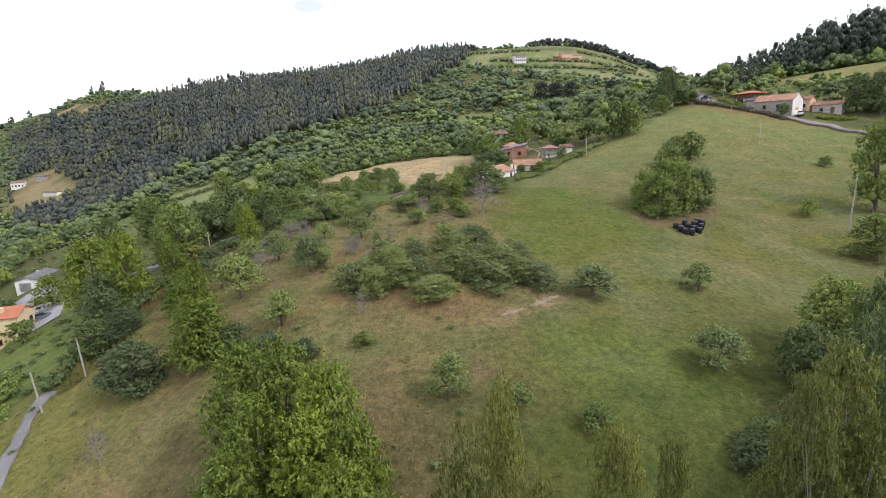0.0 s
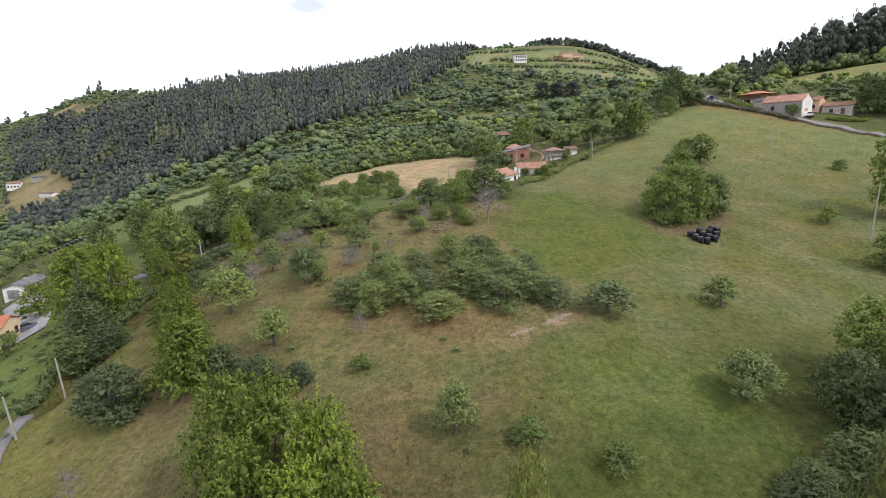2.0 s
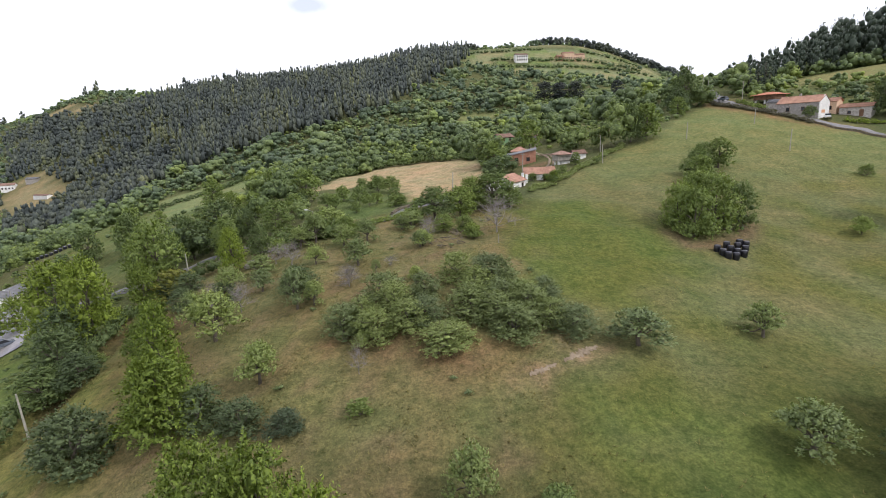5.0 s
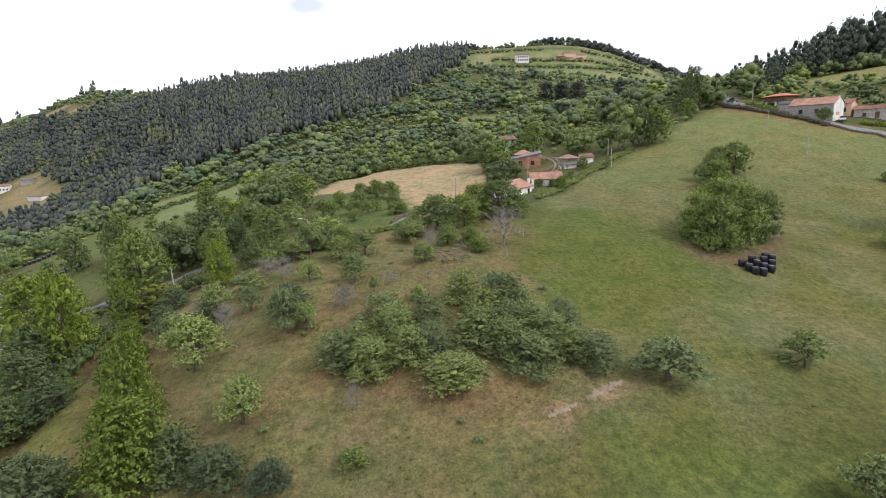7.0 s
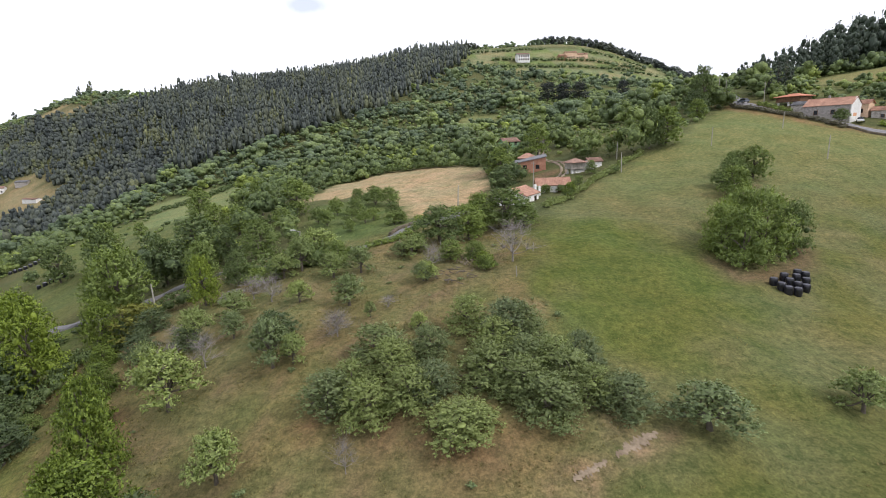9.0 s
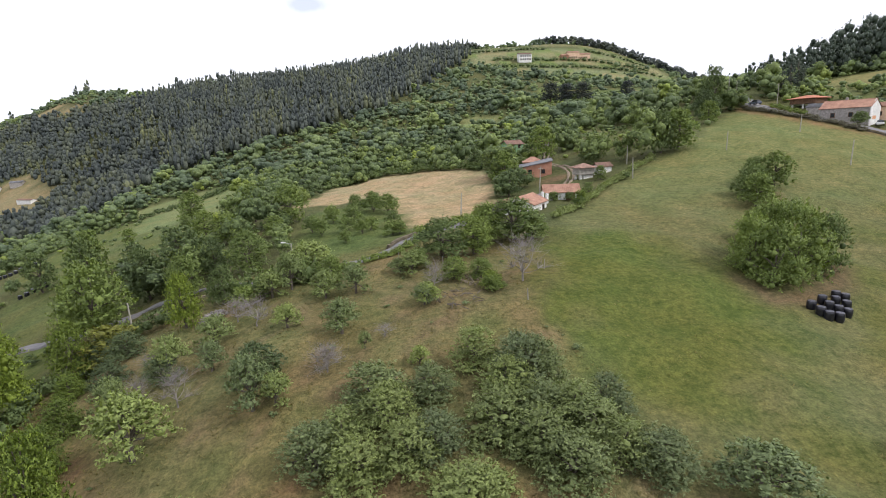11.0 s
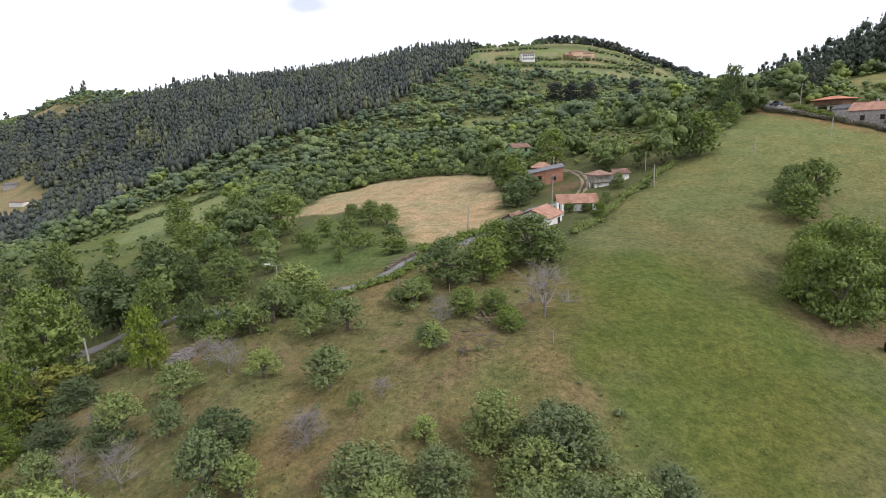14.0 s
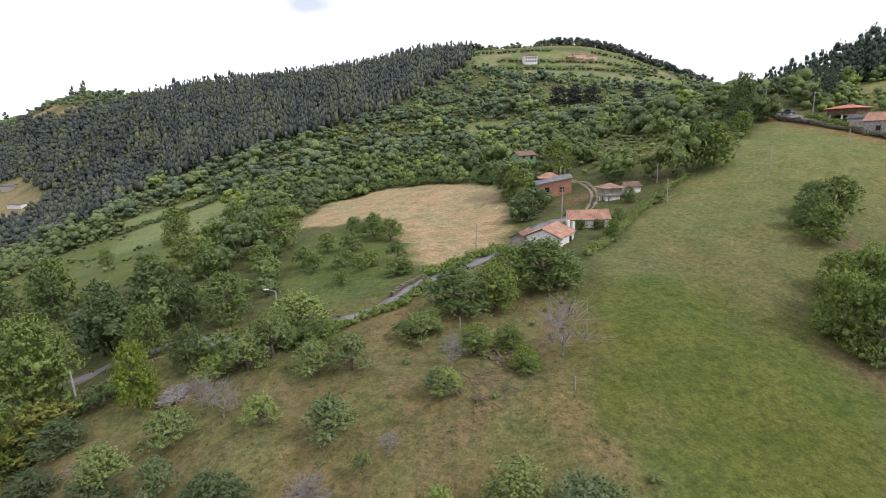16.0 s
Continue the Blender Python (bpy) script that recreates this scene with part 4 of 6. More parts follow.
BRIGHT = [
    (-63.7, 89.6, 11.4, 11.9), (-51.1, 79.7, 8, 10.5), (-86, 107.1, 7.3, 6.3), (-26.7, 50.8, 4.7, 7),
    (-16.7, 38, 6.8, 8.5), (-12.5, 36.1, 7.3, 9), (-8.3, 32.2, 6.6, 9), (-6.1, 28.8, 4.8, 8),
    (-13.3, 31.5, 6.5, 8), (-9.2, 29.1, 6.4, 8), (-13.9, 27.6, 5.9, 7.5), (-6.5, 25.5, 5.8, 7.5),
    (-33.9, 88.6, 4.6, 6.4), (-47.1, 86.1, 5, 6.7),
]
IVY = [(-29.6, 57.8, 4.8, 9), (-25.6, 51, 7.6, 7), (-36, 66.2, 4.6, 4.4), (-38, 71.9, 4.2, 3.6), (-42.2, 79, 3.6, 2.8)]
BLUE = [
    (-22.7, 51.2, 4.4, 3.1), (-18.6, 49.4, 4.4, 2.6), (-14.5, 47.9, 2.9, 1.8), (-37.2, 53.2, 4.4, 3.4),
    (-37.5, 78.7, 4.1, 2.7), (-29.7, 74.8, 3.4, 2.3), (-44.3, 87.3, 4.9, 3.3), (-39.4, 85, 4.6, 2.7),
    (-33.6, 50.4, 6.2, 5.2),
]
EUCS = [
    (2, 19.8, 4.7, 16), (1.1, 17.9, 4.9, 16), (6.5, 18.1, 4.0, 15.5), (9.9, 18.1, 3.1, 15), (15.7, 19.1, 5.0, 16),
    (18.5, 20.8, 5.4, 16), (4.1, 17.6, 3.2, 14), (16, 20.7, 5.6, 12), (17.9, 19.3, 5.6, 14),
]
HEDGE = [
    (37.5, 87.5, 6.8, 7.4), (42, 90, 7.2, 8.8), (47, 92, 5.6, 7.2), (40.5, 94, 7, 8.2), (37, 91, 5.6, 7),
    (45.5, 97, 6.4, 7), (43.5, 100, 5.4, 4.8), (53.5, 118.5, 6.2, 5.8),
    (57.5, 125, 5.2, 5.2),
]

stand([tree_model("apple_tree", "apple", 10 + k, LEAF_APPLE, BARK, "small apple tree with grey-green leaves in rough grass", group="orchard apple trees") for k in range(5)], APPLES, 1)
stand([tree_model("apple_tree", "thicket", 20 + k, LEAF_THICKET, BARK, "apple tree grown into a dense thicket with its neighbours", group="thicket of apple trees") for k in range(5)], THICKET, 2)
stand([tree_model("bush", "shrub", 30 + k, LEAF_BROAD, BARK, "low rounded green bush in the grass", "bush", "bushes") for k in range(4)], SHRUBS, 3)
stand([tree_model("bare_tree", "bare", 40 + k, LEAF_DRY, GREY_TWIG, "half-dead small tree with bare grey branches", group="bare orchard trees") for k in range(4)], BARE, 4)
for kind, rows in (("broad", [r for r in BROAD if r[1] < 110]), ("broad_far", [r for r in BROAD if r[1] >= 110])):
    stand([tree_model("broadleaf_tree", kind, 50 + k, LEAF_BROAD, BARK, "broadleaf tree with a full rounded green crown", group="broadleaf trees") for k in range(5)], rows, 5)
for kind, rows in (("broad", [r for r in DARK if r[1] < 110]), ("broad_far", [r for r in DARK if r[1] >= 110])):
    stand([tree_model("dark_tree", kind, 60 + k, LEAF_DARK, BARK, "tall dark green broadleaf tree beside the lane", group="dark trees") for k in range(4)], rows, 6)
stand([tree_model("ash_tree", "ash", 70 + k, LEAF_BRIGHT, BARK, "tall leafy ash tree with bright yellow-green crown", group="ash trees") for k in range(4)], BRIGHT, 7)
stand([tree_model("ivy_clad_tree", "ivy", 80 + k, LEAF_IVY, BARK, "tall narrow tree wrapped in bright green ivy", group="ivy-clad trees") for k in range(2)], IVY, 8)
stand([tree_model("willow_bush", "thicket", 90 + k, LEAF_BLUE, BARK, "grey-green willow bush under the taller trees", "bush", "willow bushes") for k in range(2)], BLUE, 9)
stand([tree_model("eucalyptus_tree", "gum", 100 + k, LEAF_EUC, PALE_BARK, "slender young eucalyptus with drooping yellow-green leaves", group="eucalyptus trees") for k in range(4)], EUCS, 10)
PINES = [(123.5, 215, 8.5, 11), (129, 219, 8, 12.5), (118.5, 212, 6.5, 8), (134, 224, 7, 9), (141, 176, 9, 9)]
stand([tree_model("bush", "shrub", 140, LEAF_RUST, BARK, "broad russet-leaved bush on the terrace edge", "bush")], [(-43.5, 88.5, 7, 4.5)], 14)
stand([tree_model("bush", "shrub", 150 + k, LEAF_BRIGHT, BARK, "rounded yellow-green bush in the grass", "bush", "yellow-green bushes") for k in range(2)], [(23.7, 121.6, 3, 2.8), (3.4, 84.1, 2.5, 2.2)], 15)
stand([tree_model("pine_tree", "fir", 120 + k, LEAF_RIDGE, BARK, "dark green pine standing behind the crest granary", group="pine trees") for k in range(2)], PINES, 12)
COPSE = [(76, 384, 14, 12), (86, 379, 13, 11), (96, 376, 13, 11), (122, 368, 9, 10)]
stand([tree_model("dark_tree", "broad_far", 130, LEAF_PINE_NEAR, BARK, "blue-black conifer clump on the far scrubby hillside", group="far dark clump")], COPSE, 13)
# eucalyptus in shade: the shade is painted in by using LEAF_DARK
stand([tree_model("eucalyptus_tree", "gum", 160 + k, LEAF_DARK, PALE_BARK, "eucalyptus with shade put into its dark leaf colour", group="eucalyptus trees") for k in range(2)], [(20.8, 23, 7, 17), (22.6, 20.4, 8, 15.5), (25.5, 26.5, 7, 12)], 16)
stand([tree_model("hazel_tree", "thicket", 110 + k, LEAF_BROAD, BARK, "dense hazel in the clump standing in the pasture", group="pasture clump") for k in range(4)], HEDGE, 11)


# ---- houses ----
def tile_slope(length, width, wave=0.36, rows=9, sag=0.0, seed=0):
    """A tiled slope in its own plane: x along the eave, y up the slope, rounded tile columns and lapped rows."""
    rng = np.random.RandomState(seed)
    cols = max(4, int(length / wave)) * 4
    xs = np.linspace(0, length, cols + 1)
    V, F = [], []
    for r in range(rows):
        y0, y1 = width * r / rows, width * (r + 1) / rows + 0.06
        for y, up in ((y0, 0.07), (min(y1, width), 0.02)):
            z = 0.05 * np.abs(np.sin(np.pi * xs / wave)) + up + rng.uniform(-0.012, 0.012, len(xs)) - sag * np.sin(np.pi * xs / length) * np.sin(np.pi * y / width)
            V.append(np.stack([xs, np.full_like(xs, y), z], 1))
        a = np.arange(cols) + r * 2 * (cols + 1)
        F.append(np.stack([a, a + 1, a + cols + 2, a + cols + 1], 1))
    base = len(V) * (cols + 1)
    V = np.concatenate(V + [np.array([[0, 0, -0.06], [length, 0, -0.06], [length, width, -0.06], [0, width, -0.06]])])
    F = np.concatenate(F + [np.array([[base + 3, base + 2, base + 1, base], [base, base + 1, cols, 0]])])
    return V, F


def placed(V, m):
    return np.asarray(V) @ np.array(m.to_3x3()).T + np.array(m.translation)


def opening(parent, name, m, w, h, glass=DARK_GLASS, frame_mat=WOOD, sill=True, label=""):
    """A window or door set in a wall: m puts its foot's middle on the wall, x along it and -y outwards."""
    bm = bmesh.new()
    for a in (box(bm, -w / 2 - 0.08, -w / 2, -0.07, 0.05, 0, h), box(bm, w / 2, w / 2 + 0.08, -0.07, 0.05, 0, h),
              box(bm, -w / 2 - 0.08, w / 2 + 0.08, -0.07, 0.05, h, h + 0.09)):
        pass
    if sill:
        box(bm, -w / 2 - 0.14, w / 2 + 0.14, -0.14, 0.05, -0.08, 0)
    bm.transform(m)
    frame_ob = part(name, bm, frame_mat, parent, label)
    bm = box_bm(-w / 2, w / 2, -0.02, 0.03, 0, h)
    if sill:
        box(bm, -0.025, 0.025, -0.035, 0.0, 0, h)
    bm.transform(m)
    part("pane" if sill else "leaf", bm, glass, frame_ob)
    return frame_ob


def gable_house(name, label, x, y, turn, length, depth, eave, rise, wall, tile, windows=(), door=None, chimney=None, over=0.35, category="house", foot=1.5, sag=0.05, lift=0.0):
    """A house with a ridge along its length. windows: (side, along, height, w, h) on the sides s, n, e, w."""
    root = new(name)
    tagged(root, label, category)
    z = min(land_at(x + dx, y + dy) for dx in (-2, 2) for dy in (-2, 2)) + lift
    L, D = length / 2, depth / 2
    bm = bmesh.new()
    pts = [bm.verts.new(p) for p in ((-L, -D, -foot), (L, -D, -foot), (L, D, -foot), (-L, D, -foot), (-L, -D, eave), (L, -D, eave), (L, D, eave), (-L, D, eave), (-L, 0, eave + rise), (L, 0, eave + rise))]
    for f in ((0, 1, 5, 4), (2, 3, 7, 6), (1, 2, 6, 9, 5), (3, 0, 4, 8, 7), (4, 5, 9, 8), (6, 7, 8, 9), (3, 2, 1, 0)):
        bm.faces.new([pts[i] for i in f])
    part("wall", bm, wall, root)
    pitch = math.atan2(rise, D)
    slope = math.hypot(rise, D) + over
    for k, s in enumerate((-1, 1)):
        V, F = tile_slope(length + 2 * over, slope, sag=sag, seed=k)
        m = Matrix.Translation((-s * -1 * 0, 0, eave + rise + 0.13)) @ Matrix.Rotation(0 if s < 0 else math.pi, 4, "Z") @ Matrix.Rotation(pitch, 4, "X") @ Matrix.Translation((-L - over, -slope, 0))
        part("roof_slope", quick_mesh("roof_slope", placed(V, m), F), tile, root)
    V, F = tubes([(np.array([[-L - over, 0, eave + rise + 0.18], [0, 0, eave + rise + 0.18 - sag], [L + over, 0, eave + rise + 0.18]]), [0.13, 0.13, 0.13])], 7)
    part("ridge_cap", quick_mesh("ridge_cap", V, F, True), tile, root)
    sides = {"s": (0, -D, 0), "n": (0, D, 180), "e": (L, 0, 90), "w": (-L, 0, -90)}
    for side, along, height, w, h in windows:
        sx, sy, ang = sides[side]
        m = pose(sx, sy, 0, 0, 0, ang) @ pose(along, -0.02, height)
        opening(root, "window", m, w, h)
    if door:
        side, along, w, h = door
        sx, sy, ang = sides[side]
        opening(root, "door", pose(sx, sy, 0, 0, 0, ang) @ pose(along, -0.02, 0), w, h, WOOD, WOOD, sill=False)
    if chimney:
        cx, cy, top = chimney
        bm = box_bm(cx - 0.3, cx + 0.3, cy - 0.25, cy + 0.25, eave, top, bevel=0.03)
        box(bm, cx - 0.38, cx + 0.38, cy - 0.33, cy + 0.33, top, top + 0.1, bevel=0.02)
        box(bm, cx - 0.2, cx + 0.2, cy - 0.16, cy + 0.16, top + 0.1, top + 0.3)
        part("chimney", bm, wall, root)
    root.matrix_basis = pose(x, y, z, 0, 0, turn)
    return root


def hip_mesh(w, d, low, high, flare=0.0, ridge=0.0, thick=0.14):
    """A four-sided roof with a short ridge along x."""
    bm = bmesh.new()
    n = 10
    rings = []
    for k in range(n + 1):
        t = k / n
        z = low + (high - low) * (t**1.15)
        a, b = w / 2 * (1 - t) + ridge / 2 * t, d / 2 * (1 - t) + 0.02
        step = 0.05 if k % 2 else 0.0
        rings.append([bm.verts.new(p) for p in ((-a, -b, z + step), (a, -b, z + step), (a, b, z + step), (-a, b, z + step))])
    for r0, r1 in zip(rings[:-1], rings[1:]):
        for i in range(4):
            bm.faces.new((r0[i], r0[(i + 1) % 4], r1[(i + 1) % 4], r1[i]))
    bm.faces.new(rings[-1])
    under = [bm.verts.new((v.co.x, v.co.y, low - thick)) for v in rings[0]]
    for i in range(4):
        bm.faces.new((under[i], under[(i + 1) % 4], rings[0][(i + 1) % 4], rings[0][i]))
    bm.faces.new(under[::-1])
    return bm


def granary(name, label, x, y, turn, w, d, legs, body, tile, roof_rise=1.3, over=0.9, wood=WOOD, base_room=False):
    """A raised wooden granary on stone legs under a four-sided tiled roof."""
    root = new(name)
    tagged(root, label, "granary")
    z = land_at(x, y)
    nx = 3 if w > 6 else 2
    for i in range(nx):
        for j in (-1, 1):
            lx, ly = (-w / 2 + 0.5) + (w - 1) * i / (nx - 1), j * (d / 2 - 0.5)
            bm = bmesh.new()
            bmesh.ops.create_cone(bm, cap_ends=True, segments=4, radius1=0.38, radius2=0.26, depth=legs + 1.0, matrix=Matrix.Translation((lx, ly, legs / 2 - 0.5)) @ Matrix.Rotation(math.pi / 4, 4, "Z"))
            leg = part("leg", bm, WHITE, root)
            bm = box_bm(lx - 0.5, lx + 0.5, ly - 0.5, ly + 0.5, legs, legs + 0.14, bevel=0.03)
            part("staddle_stone", bm, STONE, leg)
    part("floor_beam", box_bm(-w / 2 - 0.15, w / 2 + 0.15, -d / 2 - 0.15, d / 2 + 0.15, legs + 0.14, legs + 0.42, bevel=0.03), wood, root)
    bm = bmesh.new()
    for s in (-1, 1):
        for i in range(int(w / 0.5)):
            a = -w / 2 + i * w / int(w / 0.5)
            box(bm, a + 0.02, a + w / int(w / 0.5) - 0.02, s * d / 2 - 0.06, s * d / 2 + 0.06, legs + 0.42, legs + 0.42 + body)
        for i in range(int(d / 0.5)):
            a = -d / 2 + i * d / int(d / 0.5)
            box(bm, s * w / 2 - 0.06, s * w / 2 + 0.06, a + 0.02, a + d / int(d / 0.5) - 0.02, legs + 0.42, legs + 0.42 + body)
    box(bm, -w / 2 + 0.02, w / 2 - 0.02, -d / 2 + 0.02, d / 2 - 0.02, legs + 0.42, legs + 0.40 + body)
    part("plank_wall", bm, wood, root)
    top = legs + 0.42 + body
    part("roof", hip_mesh(w + 2 * over, d + 2 * over, top + 0.05, top + roof_rise, ridge=max(0, w - d) + 0.4), tile, root)
    if base_room:
        part("stone_base", box_bm(-w / 2 + 1.2, w / 2 - 0.1, -d / 2 + 0.3, d / 2 - 0.3, -0.8, legs - 0.05, bevel=0.05), WHITE, root)
    root.matrix_basis = pose(x, y, z, 0, 0, turn)
    return root


# village by the hay field
gable_house("white_house", "white-rendered cottage with an old terracotta gable roof", 13.8, 122.1, 58, 6.6, 5.6, 2.3, 1.2, WHITE, TILE, [("s", 1.5, 0.9, 0.8, 0.9)], lift=-0.5, foot=3)
gable_house("lean_house", "low outbuilding with a patchy terracotta roof", 9.9, 123.9, 58, 4.0, 3.2, 1.9, 0.8, STONE, TILE_OLD, lift=-0.4)
gable_house("red_roofed_barn", "low white barn with a bright worn terracotta roof", 22.7, 132.6, -6, 6.8, 4.6, 1.9, 1.2, WHITE, TILE, [("s", -1.2, 0.7, 0.6, 0.7)], door=("s", 1.7, 1.6, 1.7), lift=-0.4)
gate = new("gate_posts")
tagged(gate, "pair of tall white gate posts by the lane", "gate post")
for k, dx in enumerate((-0.55, 0.55)):
    part("post", box_bm(dx - 0.22, dx + 0.22, -0.22, 0.22, -0.4, 2.3 - 0.4 * k, bevel=0.03), WHITE, gate)
gate.matrix_basis = pose(18.3, 126.8, land_at(18.3, 126.8), 0, 0, 30)
brick = new("brick_house")
tagged(brick, "unfinished hollow-brick house under a sloping grey sheet roof", "house")
bm = bmesh.new()
c = [(-3.8, -3.4), (3.8, -3.4), (3.8, 3.4), (-3.8, 3.4)]
tops = (2.5, 3.9, 4.3, 2.9)
lo, hi = [bm.verts.new((*q, -1.5)) for q in c], [bm.verts.new((*q, t)) for q, t in zip(c, tops)]
for i in range(4):
    bm.faces.new((lo[i], lo[(i + 1) % 4], hi[(i + 1) % 4], hi[i]))
bm.faces.new(hi)
part("wall", bm, BRICK, brick)
bm = bmesh.new()
c = [(-4.6, -3.8), (4.1, -3.8), (4.1, 3.8), (-4.6, 3.8)]
tops = (2.46, 4.02, 4.42, 2.86)
lo, hi = [bm.verts.new((*q, t)) for q, t in zip(c, tops)], [bm.verts.new((*q, t + 0.16)) for q, t in zip(c, tops)]
for i in range(4):
    bm.faces.new((lo[i], lo[(i + 1) % 4], hi[(i + 1) % 4], hi[i]))
bm.faces.new(hi)
bm.faces.new(lo[::-1])
part("sheet_roof", bm, SLATE, brick)
for wx in (-1.8, 1.6):
    opening(brick, "window", pose(wx, -3.42, 0.9), 0.9, 1.0)
opening(brick, "door", pose(-3.82, -0.6, 0.0, 0, 0, -90), 1.6, 2.0, DARK_GLASS, WOOD, sill=False)
part("rear_wall", box_bm(-3.4, 1.6, 3.2, 7.6, -1.5, 3.6), BRICK, brick)
bm = hip_mesh(5.8, 5.2, 3.62, 4.9, ridge=1.0)
bm.transform(Matrix.Translation((-0.9, 5.4, 0)))
part("tiled_roof", bm, TILE, brick)
brick.matrix_basis = pose(24.4, 166.4, land_at(24.4, 165), 0, 0, -9)
granary("granary", "weathered grey wooden granary raised on stone legs", 31.8, 148.2, 12, 3.6, 3.4, 1.0, 1.3, TILE_OLD, roof_rise=0.9, over=0.6, wood=GREY_WOOD, base_room=True)
gable_house("shed", "small white shed with a terracotta roof", 36.6, 149.5, 10, 3.2, 2.8, 2.0, 0.7, WHITE, TILE_OLD, category="shed")
gable_house("green_house", "green-rendered house under a pale terracotta roof", 24.4, 211, 20, 6.0, 5.5, 3.0, 1.2, GREEN_WALL, TILE_OLD, [("s", -1.3, 1.8, 0.8, 1.0), ("s", 1.4, 1.8, 0.8, 1.0)], chimney=(1.2, 0.5, 4.6), lift=0.9, foot=5)
gable_house("small_barn", "half-hidden barn with a pale tiled roof", 34, 206, -10, 4.6, 3.6, 2.6, 0.8, STONE, TILE_OLD, category="barn")

# farm on the crest
granary("granary", "large brown wooden granary under a wide red-tiled roof", 113.2, 190.5, -66, 7.4, 5.8, 0.9, 1.3, TILE_NEW, roof_rise=0.95, over=0.8)
gable_house("farmhouse", "long stone farmhouse with a white gable and terracotta roof", 113.6, 174.6, -57, 11.6, 6.8, 4.0, 1.9, STONE, TILE, [("s", -2.6, 1.6, 0.9, 1.1), ("s", 1.6, 1.6, 0.9, 1.1), ("s", 4.3, 0.2, 0.5, 1.6)], chimney=(-1.0, 0.6, 6.6))
gable = new("gable_wall")
tagged(gable, "bright white rendered gable end with an orange sign", "wall")
bm = bmesh.new()
prof = [(-3.42, -1.5), (3.42, -1.5), (3.42, 4.05), (0, 6.2), (-3.42, 4.05)]
a, b = [bm.verts.new((0.0, py, pz)) for py, pz in prof], [bm.verts.new((0.22, py, pz)) for py, pz in prof]
for i in range(5):
    bm.faces.new((a[i], a[(i + 1) % 5], b[(i + 1) % 5], b[i]))
bm.faces.new(b)
bm.faces.new(a[::-1])
part("render_coat", bm, WHITE, gable)
part("sign", box_bm(0.23, 0.28, -1.9, 0.4, 0.7, 1.6), ORANGE, gable, "flat orange sign")
fz = min(land_at(113.6 + dx, 174.6 + dy) for dx in (-2, 2) for dy in (-2, 2))
gable.matrix_basis = pose(113.6, 174.6, fz, 0, 0, -57) @ pose(5.803, 0, 0)
gable_house("lean_annex", "dark-roofed lean-to between granary and farmhouse", 111.0, 182.8, -57, 5.0, 4.0, 2.4, 0.8, STONE, SLATE, category="shed")
gable_house("annex", "peach-rendered annex behind the farmhouse", 123.4, 176.0, -57, 5.0, 4.4, 3.6, 1.0, PEACH, TILE, [("s", 0.8, 1.2, 0.8, 1.0)], category="house")
gable_house("outbuilding", "low brown outbuilding with a terracotta roof", 127.5, 170.2, -52, 8.0, 4.2, 2.8, 0.9, STONE, TILE, [("s", -1.4, 0.9, 0.8, 0.8)], door=("s", 1.6, 0.9, 1.9), category="barn")

# houses below the lane
gable_house("orange_roofed_house", "cream house with a bright orange tiled roof", -88.4, 96.2, 14, 9.4, 6.6, 3.6, 1.3, CREAM, TILE_NEW, [("e", -1.5, 1.2, 0.9, 1.2), ("e", 1.5, 1.2, 0.9, 1.2), ("s", 1.0, 1.2, 0.9, 1.2)], chimney=(1.6, -1.5, 5.2), lift=3.2, foot=5)
gable_house("house_wing", "low cream wing with an older brown tiled roof", -87.2, 90.6, 14, 5.0, 4.2, 2.3, 0.8, CREAM, TILE_OLD, [("e", 0.3, 0.8, 0.8, 0.9)], category="house", lift=2.6, foot=5)
gable_house("garage", "white garage with grey sheet roof and grey doors", -110.6, 134.6, 102, 10.5, 5.4, 2.8, 0.9, WHITE, SLATE, [("s", -2.4, 1.0, 0.9, 1.2), ("s", 0.2, 1.0, 0.9, 1.2), ("s", 2.8, 1.0, 0.9, 1.2)], category="garage")
doors = new("garage_doors")
tagged(doors, "grey steel double doors of the garage", "door")
for k in (-1, 1):
    bm = box_bm(-1.3 if k < 0 else 0.02, -0.02 if k < 0 else 1.3, -0.08, 0.0, 0, 2.3, bevel=0.02)
    box(bm, k * 0.65 - 0.5, k * 0.65 + 0.5, -0.11, -0.08, 0.3, 2.0)
    part("door_leaf", bm, METAL, doors)
gz = min(land_at(-110.6 + dx, 134.6 + dy) for dx in (-2, 2) for dy in (-2, 2))
doors.matrix_basis = pose(-110.6, 134.6, gz, 0, 0, 102) @ pose(-5.26, 0.4, 0, 0, 0, -90)

# far houses on the hills
gable_house("far_white_house", "white two-storey house among fields on the hilltop", 85, 537, 8, 12, 8, 6.0, 1.6, WHITE, TILE_OLD, [("s", -4.4 + 2.2 * k, zz, 1.1, 1.5) for k in range(5) for zz in (0.8, 3.7)], lift=1)
for k, (hx, hy, hl, hh) in enumerate(((126.5, 551, 7, 3.0), (135, 553, 11, 5.8), (146, 556, 12, 4.2))):
    gable_house("hill_farm_house", "orange-rendered farm building on the hilltop", hx, hy, 4, hl, 8, hh, 1.5, PEACH if k else BRICK, TILE, [("s", -hl / 2 + 1.6 + 2.1 * i, 0.8, 0.9, 1.2) for i in range(int(hl / 2.1) - 1)], lift=1)
gable_house("far_white_house", "white farmhouse in a clearing on the wooded slope", -401, 491, 20, 11, 8, 5.0, 1.8, WHITE, TILE_OLD, [("s", -4 + 2.6 * k, 1.5, 1.1, 1.4) for k in range(4)], lift=1)
